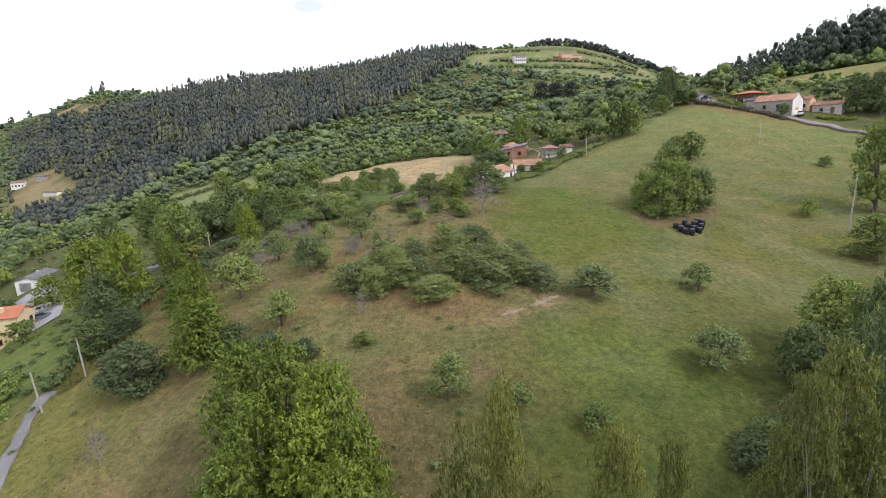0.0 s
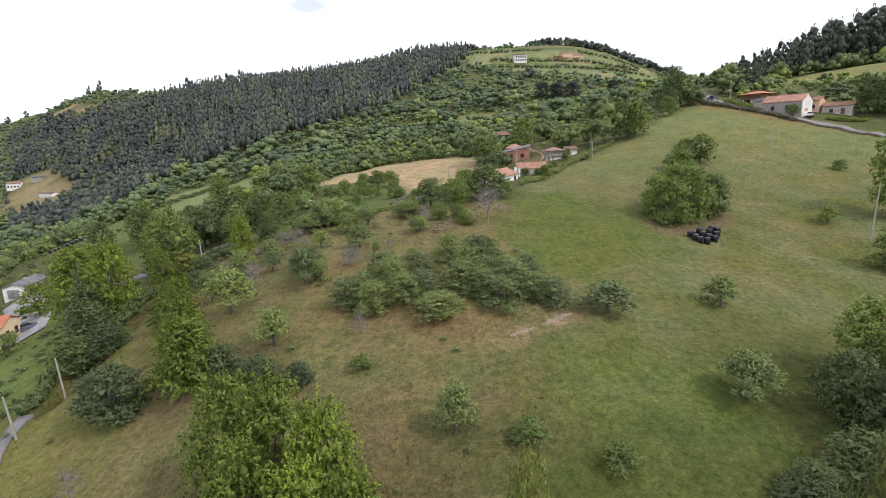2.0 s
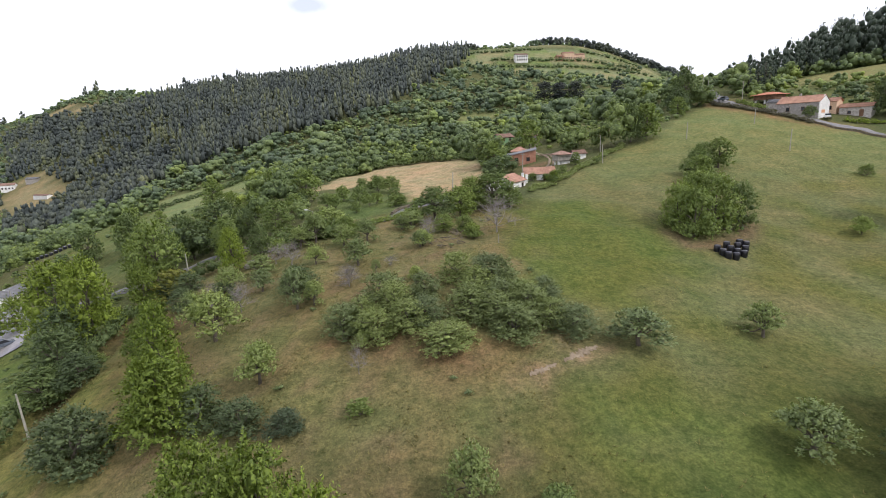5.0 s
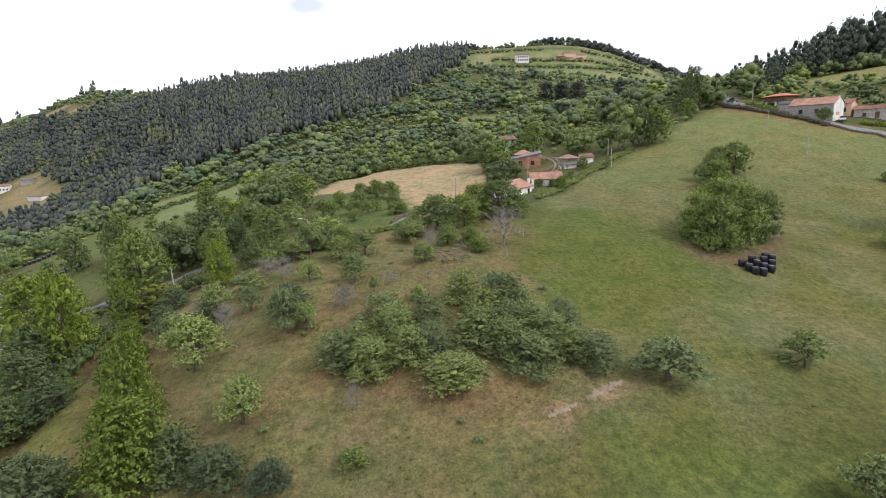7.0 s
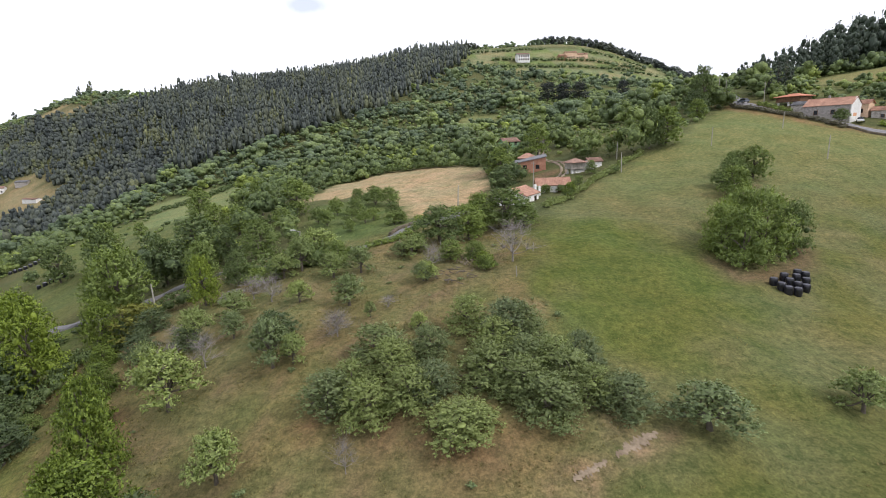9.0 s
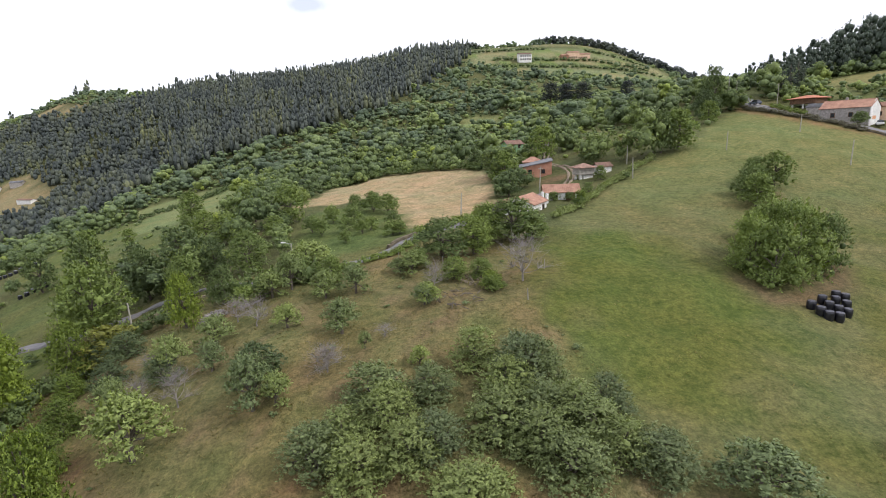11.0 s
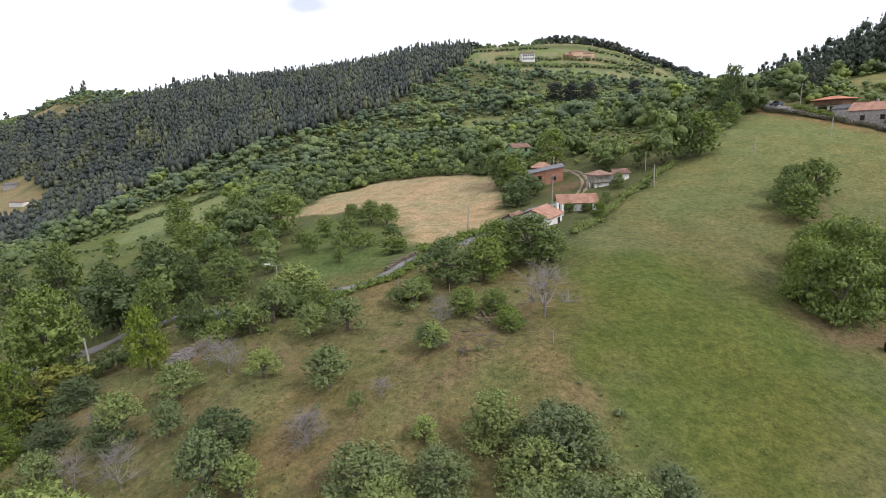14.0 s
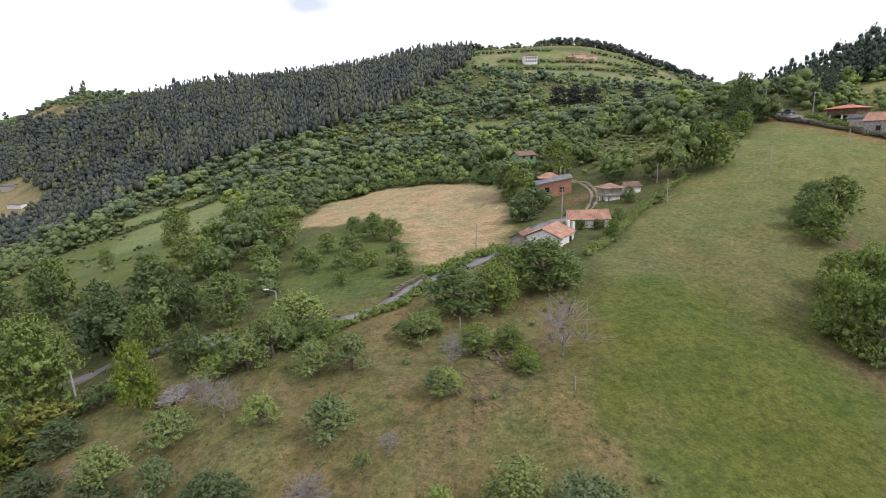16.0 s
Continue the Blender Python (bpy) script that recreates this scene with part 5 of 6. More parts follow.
gable_house("far_barn", "long pale shed in the clearing", -340, 450, -25, 20, 5, 2.6, 0.8, WHITE, TILE_OLD, category="barn", lift=1)
gable_house("far_barn", "grey farm shed beside the white farmhouse", -378, 492, 10, 10, 7, 3.5, 1.2, STONE, SLATE, category="barn", lift=1)


# ---- roadside things ----
def pole(name, label, x, y, top, mat, lean=(0, 0), lamp=False, cross=False):
    root = new(name)
    tagged(root, label, "pole", group="poles along lanes and pasture")
    V, F = tubes([(np.array([[0, 0, -0.8], [0, 0, top * 0.5], [0, 0, top]]), [0.13, 0.11, 0.085])], 8)
    V2 = np.concatenate([V, [[0, 0, top]]])
    F = np.concatenate([F, [[len(V) - 8 + i, len(V) - 8 + (i + 1) % 8, len(V), len(V)] for i in range(8)]])
    me = bpy.data.meshes.new("post")
    me.from_pydata(V2.tolist(), [], [list(dict.fromkeys(f)) for f in F.tolist()])
    part("post", me, mat, root)
    if lamp:
        V, F = tubes([bough(np.random.RandomState(1), (0, 0, top - 0.1), (-0.9, 0, top + 0.15), 0.04, 0.035, 0.03)], 6)
        arm = part("lamp_arm", quick_mesh("lamp_arm", V, F, True), METAL, root)
        part("lamp_head", box_bm(-1.5, -0.85, -0.14, 0.14, top + 0.1, top + 0.26, bevel=0.05), LAMP_GLASS, arm)
    if cross:
        part("crossarm", box_bm(-0.55, 0.55, -0.05, 0.05, top - 0.5, top - 0.38, bevel=0.01), GREY_WOOD, root)
    root.matrix_basis = pose(x, y, land_at(x, y), lean[0], lean[1], 0)
    return root


for px, py, ph, ly in ((-45.7, 59.7, 5.6, -2.5), (-46.0, 52.6, 4.9, -4), (67.6, 82.7, 9.2, 2), (83.9, 135.1, 5.2, 1), (-43.0, 92.4, 4.6, -1), (39.8, 138.8, 4.4, -1),
                       (65.1, 148.4, 4.3, 1), (89.4, 159.1, 4.2, 1.5), (1.6, 118.4, 4.8, 3), (43.3, 151.9, 4.4, 0), (106, 194.3, 7.4, 0)):
    pole("utility_pole", "slim pale concrete pole standing in the grass", px, py, ph, CONCRETE, (0, ly), cross=ph > 7)
pole("utility_pole", "grey wooden pole beside the cottages", 20.1, 140.8, 5.8, GREY_WOOD, (0, 2), cross=True)
pole("utility_pole", "pale pole standing beside the crest road", 103, 212, 6.5, CONCRETE)
pole("utility_pole", "pale pole standing beside the crest road", 107.5, 225, 6.5, CONCRETE)
pole("utility_pole", "pale pole on the far wooded slope", -330, 640, 14, CONCRETE)
pole("street_lamp", "street lamp on a pale post beside the lane", -24.6, 103.6, max(3.4, 14.4 - land_at(-24.6, 103.6)), CONCRETE, (0, 2), lamp=True)
pole("street_lamp", "street lamp on a pale post by the garage drive", -98, 121, 5.5, CONCRETE, lamp=True)


def bale(seed):
    """A wrapped round bale standing on its end: bulging film sides, creased top."""
    rng = np.random.RandomState(seed)
    root = new("wrapped_bale")
    tagged(root, "round silage bale wrapped in shiny black plastic film", "bale", "bales in the pasture")
    n = 20
    ang = np.linspace(0, 2 * np.pi, n, endpoint=False)
    prof = [(0.40, -0.15), (0.44, 0.05), (0.475, 0.25), (0.475, 0.66), (0.45, 0.88), (0.40, 0.95)]
    V = [np.stack([np.cos(ang) * r * (1 + 0.03 * np.sin(ang * 5 + k) + rng.uniform(-0.015, 0.015, n)), np.sin(ang) * r * (1 + 0.03 * np.sin(ang * 5 + k)), np.full(n, z) + rng.uniform(-0.012, 0.012, n)], 1) for k, (r, z) in enumerate(prof)]
    F = []
    for k in range(len(prof) - 1):
        a, b = k * n + np.arange(n), k * n + (np.arange(n) + 1) % n
        F.append(np.stack([a, b, b + n, a + n], 1))
    part("film_side", quick_mesh("film_side", np.concatenate(V), np.concatenate(F), True), FILM, root)
    rings = [V[-1], *[np.stack([np.cos(ang + 0.3 * k) * r, np.sin(ang + 0.3 * k) * r, 0.96 + 0.03 * np.sin(ang * 6 + k) * r], 1) for k, r in ((1, 0.27), (2, 0.13), (3, 0.02))]]
    F = []
    for k in range(3):
        a, b = k * n + np.arange(n), k * n + (np.arange(n) + 1) % n
        F.append(np.stack([a, b, b + n, a + n], 1))
    part("film_top", quick_mesh("film_top", np.concatenate(rings), np.concatenate(F)), FILM_TOP, root, "creased top of the film, glints put into its paler colour")
    return root


BALES = [(38.4, 82.0), (40.3, 83.0), (38.6, 80.8), (40.3, 81.9), (39.0, 80.1), (43.1, 84.6), (42.1, 83.3), (43.8, 84.1), (42.9, 82.7), (41.0, 81.4), (40.0, 79.9), (41.8, 81.1)]
model = bale(3)
for k, (bx, by) in enumerate(BALES[1:]):
    copy_thing(model, pose(bx, by, land_at(bx, by), 0, 0, k * 77))
for k in range(9):
    bx, by = -100 + 1.3 * (k // 2) + 0.5 * (k % 2), 143 + 0.5 * (k // 2) + 1.25 * (k % 2)
    copy_thing(model, pose(bx, by, land_at(bx, by), 0, 0, k * 50))
for k in range(16):
    bx, by = -136 + 1.3 * (k // 2) + 0.4 * (k % 2), 177.5 + 0.5 * (k // 2) + 1.3 * (k % 2)
    copy_thing(model, pose(bx, by, land_at(bx, by), 0, 0, k * 50))
model.matrix_basis = pose(*BALES[0], land_at(*BALES[0]), 0, 0, 10)


def car(label, x, y, turn, paint):
    root = new("car")
    tagged(root, label, "car")
    side = [(-2.0, 0.35), (2.0, 0.35), (2.02, 0.75), (1.2, 0.9), (-1.95, 0.92), (-2.02, 0.7)]
    bm = bmesh.new()
    a, b = [bm.verts.new((px, -0.82, pz)) for px, pz in side], [bm.verts.new((px, 0.82, pz)) for px, pz in side]
    for i in range(6):
        bm.faces.new((a[i], b[i], b[(i + 1) % 6], a[(i + 1) % 6]))
    bm.faces.new(a[::-1][::-1])
    bm.faces.new(b[::-1])
    bmesh.ops.recalc_face_normals(bm, faces=bm.faces)
    bmesh.ops.bevel(bm, geom=list(bm.edges), offset=0.07, segments=2, affect="EDGES")
    body = part("body", bm, paint, root)
    cab = [(-1.75, 0.9), (1.05, 0.9), (0.35, 1.42), (-1.3, 1.44)]
    bm = bmesh.new()
    a, b = [bm.verts.new((px, -0.72 + 0.1 * (pz > 1), pz)) for px, pz in cab], [bm.verts.new((px, 0.72 - 0.1 * (pz > 1), pz)) for px, pz in cab]
    for i in range(4):
        bm.faces.new((a[i], b[i], b[(i + 1) % 4], a[(i + 1) % 4]))
    bm.faces.new(a)
    bm.faces.new(b[::-1])
    bmesh.ops.recalc_face_normals(bm, faces=bm.faces)
    part("glazing", bm, DARK_GLASS, body)
    part("roof_panel", box_bm(-1.32, 0.36, -0.63, 0.63, 1.42, 1.48, bevel=0.02), paint, body)
    for wx in (-1.25, 1.25):
        for wy in (-0.8, 0.8):
            bm = bmesh.new()
            bmesh.ops.create_cone(bm, cap_ends=True, segments=16, radius1=0.32, radius2=0.32, depth=0.2, matrix=Matrix.Translation((wx, wy, 0.32)) @ Matrix.Rotation(math.pi / 2, 4, "X"))
            wheel = part("wheel", bm, RUBBER, root)
            bm = bmesh.new()
            bmesh.ops.create_cone(bm, cap_ends=True, segments=12, radius1=0.19, radius2=0.17, depth=0.22, matrix=Matrix.Translation((wx, wy, 0.32)) @ Matrix.Rotation(math.pi / 2, 4, "X"))
            part("rim", bm, METAL, wheel)
    root.matrix_basis = pose(x, y, land_at(x, y) + 0.32, 0, 0, turn)
    return root


car("grey-blue car parked on the crest road", 102.2, 199.5, 100, PAINT_BLUE)
car("white car parked in front of the farmhouse", 115.8, 166.4, 52, PAINT_WHITE)
car("dark car parked on the paved drive", -84.5, 101.5, 60, PAINT_BLUE)


def stone_wall(name, label, pts, height, thick, mat, seed=0):
    """A dry-stone wall along a line: rough blocks in courses, each with its own size and tilt, in one mesh of stones."""
    rng = np.random.RandomState(seed)
    p = np.array(pts, float)
    seg = np.linalg.norm(np.diff(p, axis=0), axis=1)
    dist = np.concatenate([[0], np.cumsum(seg)])
    V, F, n = [], [], 0
    cube = np.array([[-1, -1, -1], [1, -1, -1], [1, 1, -1], [-1, 1, -1], [-1, -1, 1], [1, -1, 1], [1, 1, 1], [-1, 1, 1]]) / 2
    faces = np.array([[0, 3, 2, 1], [4, 5, 6, 7], [0, 1, 5, 4], [1, 2, 6, 5], [2, 3, 7, 6], [3, 0, 4, 7]])
    course = 0.3
    for row in range(int(height / course + 1.5)):
        s = rng.uniform(0, 0.3)
        while s < dist[-1]:
            w = rng.uniform(0.3, 0.75)
            i = min(np.searchsorted(dist, s, "right") - 1, len(seg) - 1)
            d = (p[i + 1] - p[i]) / seg[i]
            c = p[i] + d * (s - dist[i])
            z = land_at(*c) + course * (row - 0.6)
            q = cube * [w * 0.97, thick * rng.uniform(0.85, 1.1), course * rng.uniform(0.85, 1.02)] * (1 + rng.uniform(-0.1, 0.1, (8, 3)))
            V.append(np.stack([c[0] + q[:, 0] * d[0] - q[:, 1] * d[1], c[1] + q[:, 0] * d[1] + q[:, 1] * d[0], z + q[:, 2]], 1))
            F.append(faces + n)
            n += 8
            s += w
    ob = part(name, quick_mesh(name, np.concatenate(V), np.concatenate(F)), mat, None)
    return tagged(ob, label, "wall", kind="structure")


stone_wall("wall_crest_road", "low rough stone wall below the crest road", [(98.6, 203), (98.8, 192), (100.2, 183), (103.4, 173.5), (108, 163.5), (113.5, 152), (118, 142)], 0.6, 0.5, MOSSY, 1)
stone_wall("wall_lane", "low pale stone wall beside the lane", [(-46, 97), (-40, 99.6), (-35, 98.6), (-31, 97.2)], 0.3, 0.3, MOSSY, 2)
stone_wall("wall_lane_bend", "old stone wall beside the lane bend", [(-10, 104), (-5, 111), (1, 117.5)], 0.7, 0.5, MOSSY, 3)


def heap(name, label, x, y, radius, high, count, mat, seed, logs=False):
    """A heap of stones or sticks in one mesh."""
    rng = np.random.RandomState(seed)
    if logs:
        br = []
        for _ in range(count):
            a, r = rng.uniform(0, 6.28), radius * math.sqrt(rng.rand())
            cx, cy = x + math.cos(a) * r, y + math.sin(a) * r
            d, ln = rng.uniform(0, 6.28), rng.uniform(0.4, 1.5)
            z = land_at(cx, cy) + 0.25 + rng.uniform(0, high)
            v = np.array([math.cos(d) * ln / 2, math.sin(d) * ln / 2, rng.uniform(-0.1, 0.1)])
            c = np.array([cx, cy, z])
            br.append((np.array([c - v, c + v]), [0.05, 0.04]))
        V, F = tubes(br, 5)
    else:
        V, F = [], []
        for k in range(count):
            a, r = rng.uniform(0, 6.28), radius * math.sqrt(rng.rand())
            bm = bmesh.new()
            bmesh.ops.create_icosphere(bm, subdivisions=1, radius=rng.uniform(0.08, 0.19))
            o = np.array([x + math.cos(a) * r, y + math.sin(a) * r, 0])
            o[2] = land_at(o[0], o[1]) + 0.2 + high * (1 - r / radius) * rng.uniform(0.4, 1)
            vs = np.array([v.co for v in bm.verts]) * [1, 1, 0.75] * (1 + rng.uniform(-0.25, 0.25, (len(bm.verts), 3)))
            F.append(np.array([[v.index for v in f.verts] for f in bm.faces]) + len(V) * 12)
            V.append(vs + o)
            bm.free()
        V, F = np.concatenate(V), np.concatenate(F)
    ob = part(name, quick_mesh(name, V, F), mat, None)
    return tagged(ob, label, "heap", kind="stuff")


heap("brush_heap", "grey heap of cut brushwood in the grass", -30.6, 88.6, 1.3, 0.5, 210, GREY_TWIG, 1, logs=True)
heap("stone_heap", "scattered pale stones and rubble by the dead tree", 1.5, 86.5, 1.9, 0.05, 60, MOSSY, 2)
heap("stick_heap", "cut branches lying scattered on bare ground", -0.5, 81.0, 2.6, 0.15, 30, BARK, 3, logs=True)
for k, (fx, fy) in enumerate(((2.2, 88.2), (6.8, 80.5), (-2, 92), (10.5, 90), (-37.5, 92.5), (-8, 96))):
    post = new("fence_post")
    tagged(post, "short leaning grey wooden fence post", "post", "fence posts")
    V, F = tubes([(np.array([[0, 0, -0.4], [0, 0, 1.3]]), [0.07, 0.05])], 6)
    part("stake", quick_mesh("stake", V, F, True), GREY_WOOD, post)
    post.matrix_basis = pose(fx, fy, land_at(fx, fy), 4, -5 + 2 * k, 0)


# ---- hedges ----
def hedge(label, pts, width, high, leaf_mat, seed):
    rng = np.random.RandomState(seed)
    p = np.array(pts, float)
    blobs = []
    for a, b in zip(p[:-1], p[1:]):
        n = max(2, int(np.linalg.norm(b - a) / (width * 0.7)))
        for t in np.arange(n) / n:
            c = a * (1 - t) + b * t + rng.normal(size=2) * width * 0.12
            h = high * rng.uniform(0.6, 1.2)
            blobs.append(((c[0], c[1], land_at(*c) + h * 0.45), (width * rng.uniform(0.5, 0.75), width * rng.uniform(0.5, 0.75), h * 0.58)))
    V, F, N = joined(cores(rng, blobs, 0.6), shoots(rng, blobs, len(blobs) * 315, min(0.2, width * 0.085), 9, width * 0.22))
    ob = part("hedge", soft_normals(quick_mesh("hedge", V, F), N), leaf_mat, None)
    return tagged(ob, label, "hedge")


hedge("clipped dark hedge between two green fields", [(-127, 241), (-117, 255), (-110, 277), (-110, 297)], 2.6, 2.0, LEAF_DARK, 1)
hedge("dark hedge along the top of the hay field", [(-40, 207), (-22, 224), (-8, 216), (7, 200), (15, 184)], 3.0, 2.4, LEAF_BROAD, 2)
hedge("overgrown hedge along the lower edge of the pasture", [(17, 113), (23, 120.5), (30, 131), (38.5, 141), (50, 153)], 1.5, 1.0, LEAF_THICKET, 3)
hedge("rough dark hedge on the terrace above the lane", [(-49, 57), (-48, 62), (-47.3, 68), (-47.2, 76), (-47.8, 84), (-45, 90), (-36, 94.5)], 1.7, 1.9, LEAF_DARK, 4)
hedge("wild green growth on the bank below the lane", [(-50, 44), (-53, 52), (-57, 60), (-63, 68)], 3.2, 1.6, LEAF_BROAD, 8)
hedge("bramble bank below the crest road wall", [(97.4, 200), (97.8, 190), (99.5, 181), (103, 171), (108, 161)], 1.8, 0.9, LEAF_DRY, 5)
hedge("bushy hedge along the lane behind the orchard", [(-33, 96), (-27, 94.5), (-20, 94), (-15, 95)], 2.6, 2.7, LEAF_BROAD, 6)
hedge("overgrown grassy bank along the near side of the lane", [(-26, 95.4), (-18, 95.6), (-13.5, 97), (-9, 101), (-5, 106)], 1.3, 0.7, LEAF_BROAD, 10)
hedge("hedge beside the lane under the hay field", [(-6, 110), (1, 116), (7, 121.5)], 1.6, 1.2, LEAF_BROAD, 7)
for k, pts in enumerate(([(60, 545), (100, 540), (150, 548), (205, 535)], [(55, 515), (110, 510), (165, 518), (205, 505)], [(40, 585), (75, 592), (120, 600)], [(160, 596), (195, 580), (215, 560)])):
    hedge("dark field hedge on the hilltop", pts, 5.0, 3.6, LEAF_DARK, 20 + k)
hedge("garden hedge in front of the crest granary", [(104.5, 194), (105.5, 187), (107.5, 181.5)], 1.4, 1.2, LEAF_BROAD, 30)
hedge("garden hedge beside the outbuildings", [(119, 163), (123, 160), (128, 158)], 1.4, 1.1, LEAF_BRIGHT, 31)


# ---- woods on the hills: far too many trees to count ----
def woods(name, label, spots, models, leaf_mat, seed):
    """One mesh of many trees. spots: rows x, y, width, height, model number; models: arrays of sprays one metre high."""
    rng = np.random.RandomState(seed)
    V, F, T, N, n = [], [], [], [], 0
    for k, (mv, mf, mn) in enumerate(models):
        s = spots[spots[:, 4] == k]
        if not len(s):
            continue
        ang = rng.uniform(0, 6.28, len(s))
        c, sn = np.cos(ang)[:, None], np.sin(ang)[:, None]
        x = (mv[None, :, 0] * c - mv[None, :, 1] * sn) * s[:, 2:3] + s[:, 0:1]
        y = (mv[None, :, 0] * sn + mv[None, :, 1] * c) * s[:, 2:3] + s[:, 1:2]
        z = mv[None, :, 2] * s[:, 3:4] + (land(s[:, 0], s[:, 1]) - 2.0 * (s[:, 1] > 400))[:, None]
        V.append(np.stack([x, y, z], -1).reshape(-1, 3))
        N.append(np.stack([mn[None, :, 0] * c - mn[None, :, 1] * sn, mn[None, :, 0] * sn + mn[None, :, 1] * c, np.repeat(mn[None, :, 2], len(s), 0)], -1).reshape(-1, 3))
        F.append((mf[None] + (n + np.arange(len(s)) * len(mv))[:, None, None]).reshape(-1, mf.shape[1]))
        T.append(np.repeat((0.45 * rng.rand(len(s)) + 0.32 + 0.28 * waves(s[:, 0], s[:, 1], 45, 91)).clip(0, 1), len(mf)))
        n += len(s) * len(mv)
    me = quick_mesh(name, np.concatenate(V), np.concatenate(F))
    soft_normals(me, np.concatenate(N))
    tone = me.attributes.new("tone", "FLOAT", "FACE")
    tone.data.foreach_set("value", np.concatenate(T).astype(np.float32))
    me.materials.append(leaf_mat)
    return tagged(new(name, me), label, "woodland", kind="stuff")


def scatter(seed, x0, x1, y0, y1, step):
    rng = np.random.RandomState(seed)
    x, y = [m.ravel() for m in np.meshgrid(np.arange(x0, x1, step), np.arange(y0, y1, step))]
    return x + rng.uniform(-0.5, 0.5, len(x)) * step, y + rng.uniform(-0.5, 0.5, len(x)) * step, rng


def open_land(x, y):
    """True where no wood stands: fields, lanes, houses."""
    o = np.zeros(len(x), bool)
    for f in (HAY, LEFT_FIELD, LEFT_TOP, PASTURE, ORCHARD, SMALL_ORCHARD, CLEARING, ROUGH_STRIP, SMALL_TERRACE, SLOPE_FIELD, LOW_FIELD, LOW_ORCHARD, HEATH):
        o |= inside(f, x, y, 1.0, 0.5) > 0.35
    for road, w in ((LANE_MID, 5.5), (LANE_LOW, 3.5), (ROAD_TOP, 5), (TRACK, 3.5)):
        o |= near_line(road, x, y) < w
    for cx, cy, r in KEEP_CLEAR:
        o |= np.hypot(x - cx, y - cy) < r
    return o


KEEP_CLEAR = [(-32, 148, 10), (-38, 156, 9), (-28, 158, 8), (22, 203, 10), (24, 168, 9), (23, 132, 8), (13, 124, 8), (32, 147, 7), (36, 148, 5), (24, 214, 6), (112, 184, 15), (118, 172, 13), (128, 170, 9),
              (-84, 93, 16), (-90, 108, 9), (-98, 118, 9), (-110, 133, 9), (27, 155, 8), (20, 146, 6), (-98, 144, 6), (-136, 186, 7), (-126, 174, 8), (-118, 162, 7), (-130, 181, 8), (-75, 70, 14), (13, 115, 8), (17, 119, 9), (27, 138, 6), (5, 108, 7)]


def wood_crown(kind, rng, lobes):
    """Clumps of a woodland tree one metre high: a heart with lobes round and over it."""
    if kind == "pole":
        return [((rng.uniform(-0.05, 0.05), rng.uniform(-0.05, 0.05), 0.42), (0.36, 0.36, 0.42)), ((0, 0, 0.8), (0.2, 0.2, rng.uniform(0.2, 0.3)))]
    if kind == "tall":
        out = []
        for k in range(lobes):
            t = k / (lobes - 1)
            q, r = rng.uniform(0.05, 0.26) * (1 - 0.5 * t), rng.uniform(0.16, 0.28)
            out.append(((math.cos(k * 2.4) * q, math.sin(k * 2.4) * q, 0.16 + 0.76 * t), (r, r, r * 0.55)))
        return out
    out = [((0, 0, 0.42), (0.30, 0.30, 0.36))]
    for k in range(lobes):
        ang, up = k * 2.4 + rng.uniform(-0.5, 0.5), rng.uniform(0.0, 1.0)
        q, r = 0.36 * math.sqrt(1 - 0.75 * up), rng.uniform(0.13, 0.25)
        low, high = (0.22, 0.62) if kind == "shrub" else (0.32, 0.82)
        out.append(((math.cos(ang) * q, math.sin(ang) * q, low + (high - low) * up), (r, r, r * rng.uniform(0.75, 1.0))))
    return out


def spray_models(kinds, count, size, seed, slim=0.6, lobes=5, core=0.9):
    out = []
    for k, kind in enumerate(kinds):
        rng = np.random.RandomState(seed + k)
        blobs = wood_crown(kind, rng, lobes)
        out.append(joined(cores(rng, blobs, core, 0.16), sprays(rng, blobs, count, size, slim=slim, loose=0.35, rag=0.05)))
    return out


PLANTATION = [(-330, 640), (-290, 520), (-205, 430), (-172, 372), (-124, 382), (-82, 386), (-51, 409), (-16, 463), (13, 517), (40, 580), (10, 640), (-20, 660), (-100, 640), (-230, 640)]
BLUE_WOOD = [(-560, 700), (-440, 540), (-350, 415), (-259, 334), (-225, 317), (-205, 345), (-190, 380), (-205, 430), (-300, 535), (-335, 640), (-400, 640)]
# mixed woodland nearer the camera
x, y, rng = scatter(5, -300, 150, 100, 300, 5.6)
thin = -0.5 * ((waves(x, y, 60, 55) - 0.35) * 3).clip(0, 0.85) * (y > 175) + 0.62 + 0.5 * waves(x, y, 24, 53) + 0.35 * inside([(-190, 180), (-60, 190), (20, 225), (70, 190), (130, 230), (130, 300), (-190, 300)], x, y, 10, 4)
ok = ~open_land(x, y) & (np.abs(x) < 0.98 * y + 30) & ~((x > 60) & (y < 190) & (x < 135)) & (rng.rand(len(x)) < thin) & (inside(RIGHT_SLOPE, x, y, 1, 0) < 0.5)
x, y = x[ok], y[ok]
size = rng.uniform(0.55, 1.0, len(x)) * (1 + 0.35 * waves(x, y, 40, 51)) * np.where(rng.rand(len(x)) < 0.4, 0.5, 1)
size *= 1 - 0.5 * inside([(-125, 125), (-62, 118), (-58, 186), (-130, 200)], x, y, 8, 2)
spots = np.stack([x, y, 8.6 * size, 7.6 * size * rng.uniform(0.85, 1.25, len(x)), rng.randint(0, 6, len(x))], 1)
near = y < 205
woods("near_woodland", "mixed green broadleaf woodland with uneven crowns", spots[near], spray_models(["broad", "round", "broad", "round", "shrub", "shrub"], 640, 0.038, 200, 0.65, 10, 0.6), LEAF_WOOD, 6)
